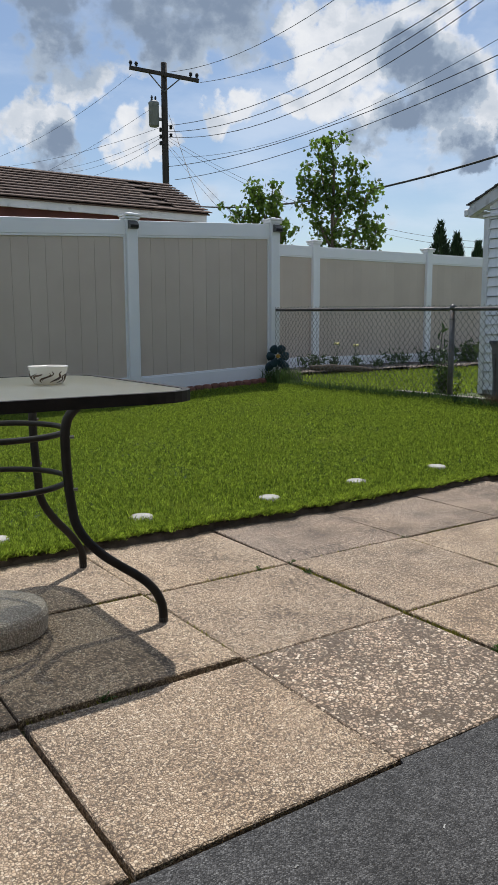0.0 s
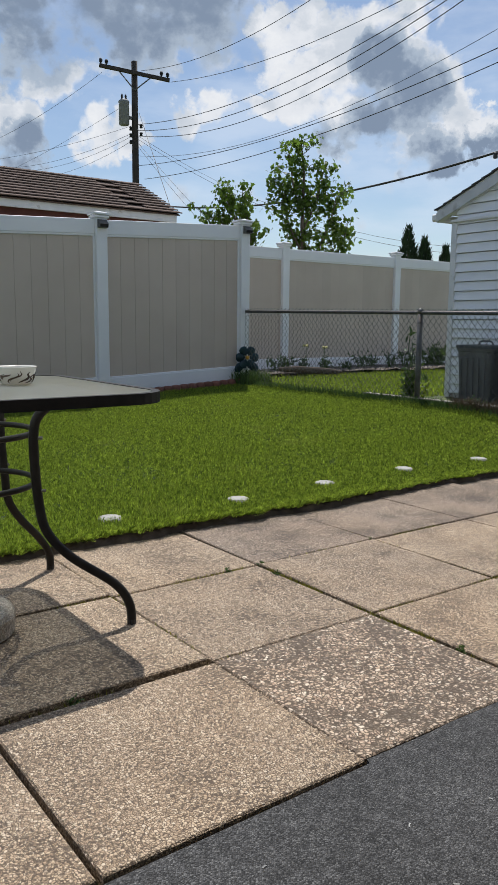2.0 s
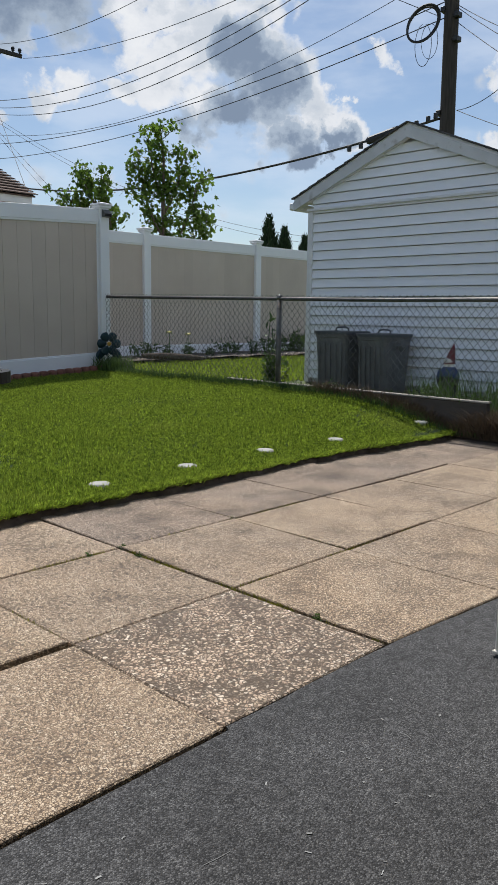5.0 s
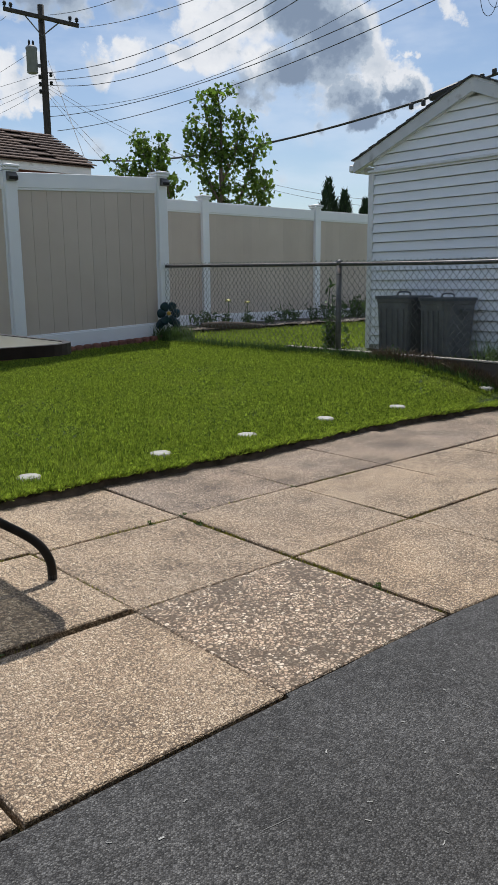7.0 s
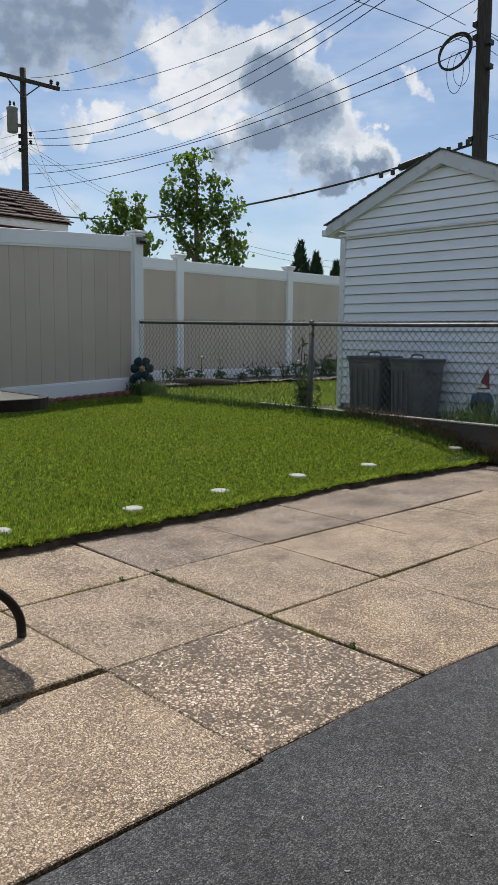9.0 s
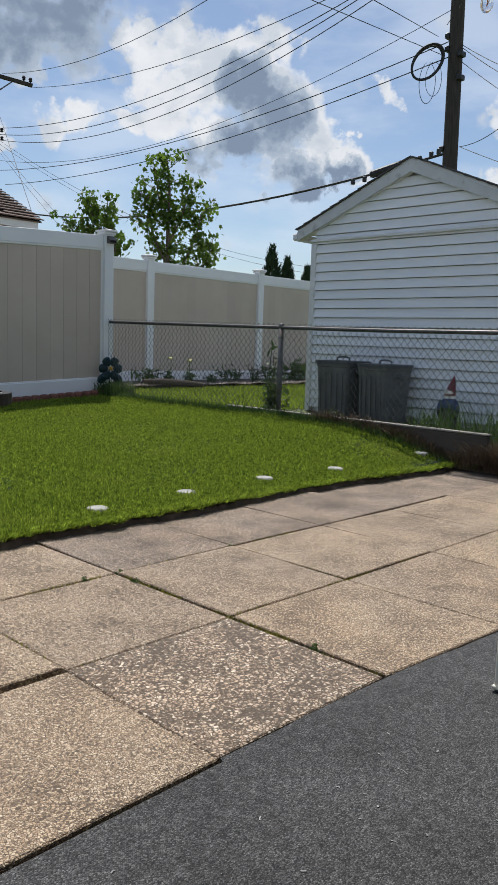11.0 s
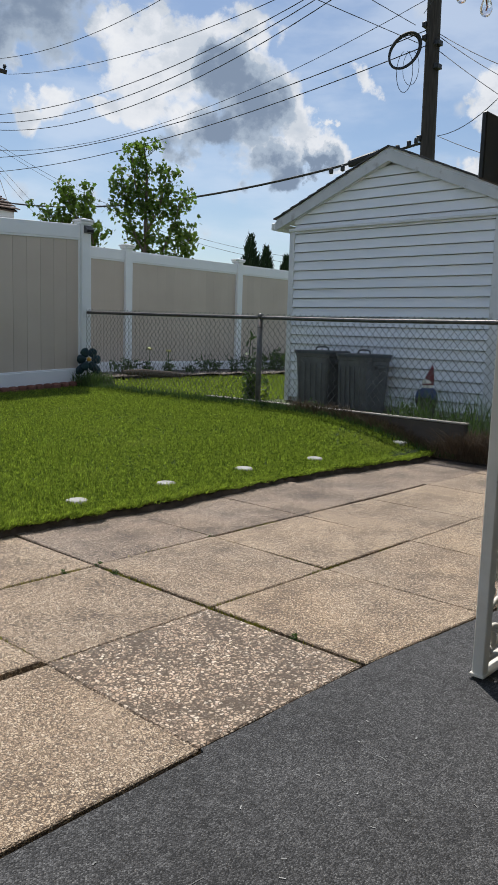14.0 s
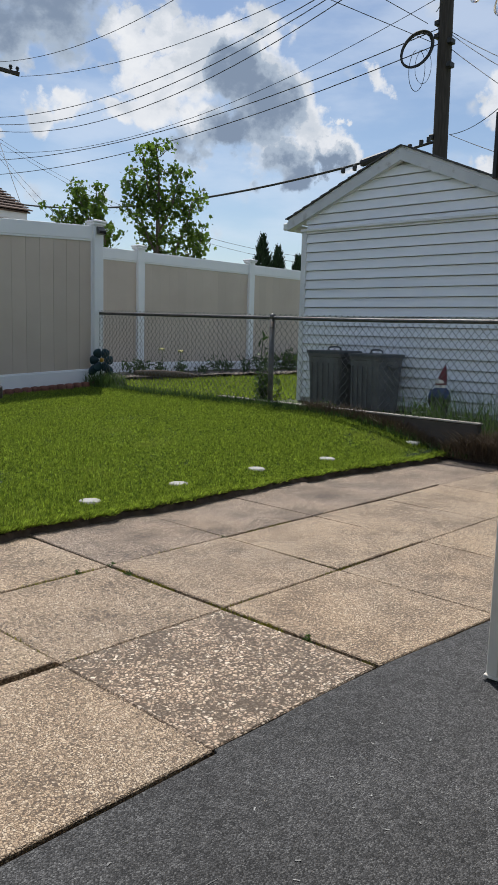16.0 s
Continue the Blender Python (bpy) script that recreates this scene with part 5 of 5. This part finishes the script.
arborvitae(16.55, 14.5, 0.2, 3.86, 0.95, 1)
arborvitae(16.95, 14.2, 0.2, 3.52, 0.85, 2)
arborvitae(17.32, 13.72, 0.2, 3.24, 0.8, 3)

# flower bed before the far fence
bed = bmesh.new()
bmesh.ops.create_grid(bed, x_segments=50, y_segments=8, size=0.5, matrix=Matrix.Translation((7.6, 7.15, 0.25)) @ Matrix.Diagonal((6.6, 0.95, 1, 1)))
for v in bed.verts:
    v.co.z += 0.05 * noise.noise(v.co * 3.0) + 0.02
tagged(mesh_object("flower_bed", bed, M_SOIL, smooth=True), "dark soil flower bed along the neighbour's fence", "flower bed", kind="structure")
rng = np.random.default_rng(12)
verts, faces = [], []
for _ in range(900):
    x, y = rng.uniform(4.6, 10.6), rng.uniform(6.72, 7.5)
    s = rng.uniform(0.012, 0.04)
    i0 = len(verts)
    for dx, dy, dz in ((-1, -1, 0), (1, -1, 0), (1, 1, 0), (-1, 1, 0), (0.1, 0, 0.8)):
        verts.append((x + dx * s * rng.uniform(0.6, 1.2), y + dy * s * rng.uniform(0.6, 1.2), 0.27 + dz * s))
    faces += [(i0, i0 + 1, i0 + 4), (i0 + 1, i0 + 2, i0 + 4), (i0 + 2, i0 + 3, i0 + 4), (i0 + 3, i0, i0 + 4)]
tagged(soup("mulch", verts, faces, material("mulch_chips", (0.10, 0.08, 0.065), (0.30, 0.26, 0.22), scale=3, rough=1.0, bump=0, per_island=0.5)), "scattered pale mulch chips and stones on the bed", "mulch", kind="stuff")
log = thing("log", "short dark rotting log lying in the flower bed", "log")
part("trunk", tube([(5.55, 6.72, 0.33), (5.9, 6.68, 0.32), (6.35, 6.62, 0.29), (6.6, 6.58, 0.27)], [0.03, 0.05, 0.045, 0.02], 12), M_SOIL, log)


def plant(name, label, x, y, z, height, stems, leaves, leaf, seed, mat=M_WEED, bloom=None, stem=0.0045, spread=0.12, category="plant"):
    ob = thing(name, label, category)
    rng = random.Random(seed)
    spots = []
    for k in range(stems):
        a, r = rng.uniform(0, 6.28), spread * rng.uniform(0.3, 1.2)
        top = Vector((x + r * math.cos(a), y + r * math.sin(a), z + height * rng.uniform(0.65, 1.0)))
        foot = Vector((x + 0.2 * r * math.cos(a), y + 0.2 * r * math.sin(a), z - 0.02))
        line = smooth_path([foot, foot.lerp(top, 0.5) + Vector((min(0.02, 0.1 * height) * rng.uniform(-1, 1), min(0.02, 0.1 * height) * rng.uniform(-1, 1), 0.08 * height)), top], 4)
        part("stem", tube(line, stem, 5), M_WEED, ob)
        for p in line[2:]:
            spots.append((p.x, p.y, p.z, spread * 0.4 if spread < 0.02 else 0.05, leaves))
        if bloom:
            bm = bmesh.new()
            for i in range(6):
                b = 6.28 * i / 6
                bmesh.ops.create_icosphere(bm, subdivisions=1, radius=0.022, matrix=Matrix.Translation(top + Vector((0.026 * math.cos(b), 0.026 * math.sin(b), 0.01 * (i % 2)))) @ Matrix.Diagonal((1, 1, 0.6, 1)))
            part("bloom", bm, bloom, ob)
    leaf_cloud("leaves", spots, leaf, mat, ob, "plain", seed, 0.2)
    return ob


M_BLOOM = material("pale_yellow_bloom", (0.45, 0.42, 0.12), (0.6, 0.55, 0.2), scale=20, rough=0.6, bump=0)
plant("flower", "tall stalk with a pale yellow bloom", 6.25, 6.95, 0.25, 0.50, 1, 2, 0.05, 3, bloom=M_BLOOM, spread=0.02)
plant("flower", "tall stalk with a pale yellow bloom", 6.52, 6.85, 0.25, 0.46, 1, 2, 0.05, 4, bloom=M_BLOOM, spread=0.02)
rng = random.Random(21)
for i, (x, y, h) in enumerate(((5.75, 6.95, 0.30), (5.95, 7.05, 0.22), (6.75, 7.1, 0.2), (7.6, 7.2, 0.26), (7.95, 7.3, 0.2), (8.2, 7.1, 0.3), (8.45, 7.0, 0.26), (8.9, 7.2, 0.3), (7.2, 7.1, 0.13), (6.4, 7.2, 0.16))):
    plant("garden_plant", "leafy green plant in the flower bed", x, y, 0.25, h, 4, 4, 0.07, 40 + i)
plant("shrub", "dark leafy shrub beside the shed", 9.3, 7.2, 0.2, 0.42, 12, 7, 0.07, 77, spread=0.3, category="shrub")
plant("shrub", "dark leafy shrub beside the shed", 9.75, 7.1, 0.2, 0.5, 12, 7, 0.07, 78, spread=0.3, category="shrub")
plant("rose_bush", "tall thin leafy plant beside the chain-link post", 4.45, 3.33, 0.16, 0.80, 2, 2, 0.075, 31, spread=0.08)
plant("weed", "bushy weed at the foot of the fence post", 4.40, 3.28, 0.14, 0.46, 6, 6, 0.075, 32, spread=0.12)
plant("weed", "yellowing weed by the shed corner", 4.75, 3.52, 0.14, 0.30, 3, 3, 0.085, 33, spread=0.1, mat=M_GRASS)
plant("weed", "green weed in front of the trash bins", 4.42, 2.45, 0.16, 0.17, 4, 4, 0.055, 34, spread=0.1)
plant("weed", "green weed in front of the figurine", 4.45, 1.50, 0.16, 0.22, 4, 4, 0.055, 35, spread=0.1)


def tufts(name, label, xs, ys, zf, count, h0, h1, mat, seed, width=0.004, lean=0.5):
    rng = np.random.default_rng(seed)
    x, y = rng.uniform(*xs, count), rng.uniform(*ys, count)
    verts, faces = [], []
    for px, py in zip(x.tolist(), y.tolist()):
        z = zf(px, py) - 0.005
        a, b = rng.uniform(0, 6.283, 2)
        h, l = rng.uniform(h0, h1), lean * rng.uniform(0, 1)
        w = width * rng.uniform(0.6, 1.4)
        ux, uy = math.cos(a) * w, math.sin(a) * w
        lx_, ly_ = math.cos(b) * h * l, math.sin(b) * h * l
        i0 = len(verts)
        verts += [(px - ux, py - uy, z), (px + ux, py + uy, z), (px + 0.75 * ux + lx_ * 0.4, py + 0.75 * uy + ly_ * 0.4, z + h * 0.6), (px - 0.75 * ux + lx_ * 0.4, py - 0.75 * uy + ly_ * 0.4, z + h * 0.6), (px + lx_, py + ly_, z + h)]
        faces += [(i0, i0 + 1, i0 + 2, i0 + 3), (i0 + 3, i0 + 2, i0 + 4)]
    return tagged(soup(name, verts, faces, mat), label, "grass", kind="stuff")


tufts("fence_weeds", "rank weeds and long grass under the chain-link fence", (LINK_X - 0.2, LINK_X - 0.03), (1.2, 5.7), lambda x, y: lawn_z(x, y), 3200, 0.02, 0.09, M_WEED, 5, 0.004, 0.9)
tufts("kerb_weeds", "tangle of green weeds growing over the timber edging", (LINK_X - 0.13, LINK_X - 0.035), (0.95, 3.5), lambda x, y: float(lawn_z(x, y)) - 0.01, 1500, 0.03, 0.10, M_WEED, 15, 0.0036, 0.9)
tufts("neighbour_grass", "rough grass in the neighbour's yard", (4.36, 10.5), (4.2, 6.7), ground_z, 26000, 0.03, 0.07, M_GRASS, 6, 0.006)
tufts("shed_grass", "long thin grass along the foot of the shed", (4.4, 5.5), (0.9, 3.9), ground_z, 1500, 0.02, 0.09, M_WEED, 7, 0.005, 0.6)
tufts("dry_brush", "tangled brown dry stalks at the end of the fence", (4.18, 4.7), (0.62, 1.15), lambda x, y: 0.03, 2200, 0.05, 0.23, M_DRY, 8, 0.003, 1.6)
tufts("dead_stalks", "dark dead stalks against the timber edging", (LINK_X - 0.12, LINK_X - 0.03), (0.6, 2.6), lambda x, y: float(lawn_z(x, y)) - 0.02, 3600, 0.05, 0.16, M_DRY, 18, 0.0036, 1.3)
tufts("brush_heap", "heap of tangled dead brush where the fence ends", (LINK_X - 0.17, LINK_X + 0.3), (0.5, 1.02), lambda x, y: 0.07, 4600, 0.04, 0.18, M_DRY, 19, 0.0034, 1.6)
tufts("tall_grass", "tall green stalks among the dry brush", (4.3, 4.8), (0.7, 1.7), lambda x, y: 0.1, 420, 0.2, 0.48, M_WEED, 9, 0.004, 0.6)
tufts("corner_weeds", "weeds round the foot of the tall fence post", (4.1, 4.45), (5.45, 5.8), lambda x, y: lawn_z(x, y), 700, 0.05, 0.2, M_WEED, 10, 0.006, 0.7)
bm = bmesh.new()
bmesh.ops.create_grid(bm, x_segments=14, y_segments=22, size=0.5, matrix=Matrix.Translation((4.62, 0.75, 0)) @ Matrix.Diagonal((0.9, 1.3, 1, 1)))
for v in bm.verts:
    u, w = (v.co.x - 4.62) / 0.45, (v.co.y - 0.75) / 0.65
    v.co.z = -0.05 + 0.2 * max(0.0, 1 - u * u) ** 0.5 * max(0.0, 1 - w * w) ** 0.5 + 0.03 * noise.noise(v.co * 7)
tagged(mesh_object("earth_bank", bm, M_SOIL, smooth=True), "low bank of bare earth under dry brush", "earth", kind="structure")
stone = thing("rock", "rounded dark grey rock among the dry brush", "rock")
bm = bmesh.new()
bmesh.ops.create_icosphere(bm, subdivisions=3, radius=0.16, matrix=Matrix.Translation((4.42, 0.85, 0.06)) @ Matrix.Diagonal((0.8, 1.2, 0.75, 1)))
for v in bm.verts:
    v.co += v.normal * 0.02 * noise.noise(v.co * 9)
part("body", bm, M_CONCRETE, stone, smooth=True)


# ---- lawn grass ----
def blades(name, label, clumps, per, region, h0, h1, seed, mat=M_GRASS, width=0.0034, edge=False, size=0.011):
    """Tufts of short blades that lean out from the middle of each tuft, with dark gaps between."""
    rng = np.random.default_rng(seed)
    cx, cy = region(rng, clumps)
    clear_of = np.ones(len(cx), bool)
    for sx, sy in STONES:
        clear_of &= (cx - sx) ** 2 + ((cy - sy) * 1.15) ** 2 > 0.056 ** 2
    cx, cy = cx[clear_of], cy[clear_of]
    clumps = len(cx)
    n = clumps * per
    tall = np.repeat(rng.uniform(0.55, 1.15, clumps), per)
    cx, cy = np.repeat(cx, per), np.repeat(cy, per)
    b = rng.uniform(0, 6.283, n)
    r = size * np.sqrt(rng.uniform(0, 1, n))
    x, y = cx + r * np.cos(b), cy + r * np.sin(b)
    z = lawn_z(x, y) - 0.003
    a = rng.uniform(0, 6.283, n)
    patch = 0.85 + 0.3 * np.sin(x * 3.1 + np.sin(y * 2.3) * 1.7) * np.sin(y * 4.3 + np.sin(x * 1.9))
    h = rng.uniform(h0, h1, n) * tall * np.clip(patch, 0.65, 1.15)
    l = (r / size) * rng.uniform(0.2, 0.9, n) * h
    w = width * rng.uniform(0.6, 1.5, n)
    ux, uy, lx_, ly_ = np.cos(a) * w, np.sin(a) * w, np.cos(b) * l, np.sin(b) * l
    if edge:
        ly_ = ly_ - rng.uniform(0.0, 0.8, n) * h
        h = h * rng.uniform(0.3, 1.0, n)
    co = np.empty((n, 3, 3), np.float32)
    co[:, 0] = np.stack([x - ux, y - uy, z], 1)
    co[:, 1] = np.stack([x + ux, y + uy, z], 1)
    co[:, 2] = np.stack([x + lx_, y + ly_, z + h], 1)
    me = bpy.data.meshes.new(name)
    me.vertices.add(n * 3)
    me.loops.add(n * 3)
    me.polygons.add(n)
    me.vertices.foreach_set("co", co.ravel())
    me.loops.foreach_set("vertex_index", np.arange(n * 3, dtype=np.int32))
    me.polygons.foreach_set("loop_start", np.arange(0, n * 3, 3, dtype=np.int32))
    me.update()
    me.validate()
    me.materials.append(mat)
    return tagged(new(name, me), label, "grass", kind="stuff")


def seen_lawn(rng, n):
    y = EDGE_Y + (FENCE_Y - 0.06 - EDGE_Y) * rng.uniform(0, 1, n) ** 1.35
    lo = -0.75 + (y - EDGE_Y) * 0.2
    return lo + (LINK_X - 0.03 - lo) * rng.uniform(0, 1, n), y


def side_lawn(rng, n):
    y = rng.uniform(EDGE_Y, FENCE_Y - 0.06, n)
    return rng.uniform(-5.0, -0.75 + (y - EDGE_Y) * 0.2, n), y


def lawn_rim(rng, n):
    x = rng.uniform(-1.6, LINK_X - 0.05, n)
    return x, edge_y(x) + rng.uniform(-0.008, 0.05, n) + 0.008 * np.sin(x * 23) + 0.006 * np.sin(x * 57) - 0.03 * (rng.uniform(0, 1, n) < 0.04)


blades("grass", "short mown bright green grass of the lawn", 105000, 7, seen_lawn, 0.014, 0.042, 1, width=0.0030, size=0.0085)
blades("grass", "short mown green grass of the lawn beside the table", 16000, 7, side_lawn, 0.018, 0.036, 2, width=0.0035, size=0.016)
blades("grass_edge", "longer ragged grass hanging over the lawn's edge", 9000, 9, lawn_rim, 0.022, 0.055, 3, width=0.0030, edge=True, size=0.014)
blades("dry_thatch", "dry straw and soil tangle along the lawn's edge", 3200, 6, lawn_rim, 0.01, 0.035, 4, mat=M_DRY, width=0.002, edge=True)

# weeds in the joints of the patio
for i, (x, y) in enumerate(((0.66, 0.645), (0.50, 0.64), (0.635, 0.50), (0.02, 0.57), (1.27, 0.642), (0.64, -0.36), (-0.42, -0.003))):
    ob = plant("joint_weed", "tiny green weed growing in a patio joint", x, y, -0.007, 0.007 + 0.003 * (i % 3), 5, 2, 0.015, 100 + i, spread=0.016, stem=0.0008)

# moss and tiny grass in the joints
rng = np.random.default_rng(51)
verts, faces = [], []
for along, fixed, lo, hi, count in (("x", S, -0.2, 1.9, 1500), ("y", S, -0.6, 0.66, 1100), ("y", 0.0, 0.05, 0.66, 250), ("x", 0.0, 0.6, 1.8, 700), ("y", 2 * S, 0.0, 1.1, 400), ("x", 0.0, -0.7, 0.1, 120)):
    for _ in range(count):
        u = lo + (hi - lo) * rng.uniform()
        if math.sin(u * 11.0 + fixed * 5) + 0.6 * math.sin(u * 27.0) < rng.uniform(-0.6, 0.9):
            continue
        v = fixed + rng.normal(0, 0.0035)
        x, y = (u, v) if along == "x" else (v, u)
        h, a = rng.uniform(0.006, 0.017), rng.uniform(0, 6.28)
        dx, dy = 0.003 * math.cos(a), 0.003 * math.sin(a)
        i0 = len(verts)
        verts += [(x - dx, y - dy, -0.016), (x + dx, y + dy, -0.016), (x + rng.normal(0, 0.004), y + rng.normal(0, 0.004), -0.010 + h)]
        faces.append((i0, i0 + 1, i0 + 2))
tagged(soup("moss", verts, faces, M_MOSS), "yellow-green moss and sprouts in the patio joints", "moss", kind="stuff")

# ---- patio slabs ----
JOINT_X = {(0, 0): 0.0016, (1, 0): 0.0095, (-1, 0): 0.0065, (0, 1): 0.006, (1, 1): 0.0065, (0, 2): 0.004, (1, 2): 0.005}


def joint_y(line, i):
    """Half the width of a joint that runs along the patio."""
    return (0.012 if i < 0 else 0.003 if i == 0 else 0.0035) if line == 1 else (0.011 if i < 0 else 0.004 if i == 0 else 0.005) if line == 2 else 0.006


rows = [(CARPET_Y, 0.0), (0.0, S), (S, 2 * S)]
rng = random.Random(17)
for j, (y0, y1) in enumerate(rows):
    for i in range(-5, 8):
        x0, x1 = i * S, (i + 1) * S
        ga, gb = JOINT_X.get((i, j), 0.0032), JOINT_X.get((i + 1, j), 0.0032)
        gc, gd = joint_y(j, i), joint_y(j + 1, i)
        top = rng.uniform(-0.003, 0.003)
        tilt = [top + rng.uniform(-0.004, 0.004) for _ in range(4)]
        if j == 0 and i >= 0:
            tilt = [min(t, -0.001) for t in tilt]
        b = 0.004
        bm = bmesh.new()
        cs = [(x0 + ga, y0 + gc), (x1 - gb, y0 + gc), (x1 - gb, y1 - gd), (x0 + ga, y1 - gd)]
        cs = [(cx + rng.uniform(-0.001, 0.001), cy + rng.uniform(-0.002, 0.002)) for cx, cy in cs]
        if j == 0 and i >= 0:
            cs = [(cx, cy + 0.009 - 0.07 * min(max((cx - 0.5) / 0.9, 0), 1) if k < 2 else cy) for k, (cx, cy) in enumerate(cs)]
        ins = [(1, 1), (-1, 1), (-1, -1), (1, -1)]
        low = [bm.verts.new((cx, cy, -0.06)) for cx, cy in cs]
        side = [bm.verts.new((cx, cy, t - b)) for (cx, cy), t in zip(cs, tilt)]
        topv = [bm.verts.new((cx + sx * b, cy + sy * b, t)) for (cx, cy), t, (sx, sy) in zip(cs, tilt, ins)]
        for a_, b_ in ((low, side), (side, topv)):
            for k in range(4):
                bm.faces.new((a_[k], a_[(k + 1) % 4], b_[(k + 1) % 4], b_[k]))
        bm.faces.new(topv)
        part("slab", bm, M_WORN if (i, j) == (0, 0) else M_GREYSLAB if j == 2 and i > 0 else M_SLAB, patio)

# ---- splice case and clips on the thick cable ----
A_, B_ = Vector((11.851, 7.626, 4.284)), Vector((12.226, 7.084, 4.515))
way = (B_ - A_).normalized()
part("splice_case", tube([A_, A_ + way * 0.05, B_ - way * 0.05, B_], [0.045, 0.075, 0.075, 0.045], 10), M_WIRE, cables[8])
for p in [(11.818, 8.008, 4.273), (11.953, 7.826, 4.324), (12.439, 7.123, 4.637), (12.552, 6.948, 4.715), (12.668, 6.763, 4.793), (12.741, 6.643, 4.847)]:
    part("clip", box((p[0] - 0.035, p[1] - 0.035, p[2] - 0.13), (p[0] + 0.035, p[1] + 0.035, p[2] - 0.02), 0.01), M_BLACKBOX, cables[8])

# ---- lint and chips on the carpet ----
rng = np.random.default_rng(33)
verts, faces = [], []
for _ in range(280):
    x, y = rng.uniform(-1.1, 2.6), rng.uniform(-2.2, CARPET_Y - 0.1)
    a, ln, w = rng.uniform(0, 6.28), rng.uniform(0.002, 0.007), rng.uniform(0.0008, 0.0022)
    if rng.uniform() < 0.02:
        ln, w = rng.uniform(0.015, 0.03), 0.0007
    c, s_ = math.cos(a), math.sin(a)
    i0 = len(verts)
    bend = rng.uniform(-0.3, 0.3) * ln
    for u, v in ((-ln, -w), (0, -w + bend), (ln, -w), (ln, w), (0, w + bend), (-ln, w)):
        verts.append((x + u * c - v * s_, y + u * s_ + v * c, -0.0045))
    faces += [(i0, i0 + 1, i0 + 4, i0 + 5), (i0 + 1, i0 + 2, i0 + 3, i0 + 4)]
tagged(soup("lint", verts, faces, material("pale_lint", (0.17, 0.17, 0.165), (0.33, 0.33, 0.32), rough=1.0, bump=0, per_island=0.4)), "pale lint and dry grass scattered on the carpet", "lint", kind="stuff")
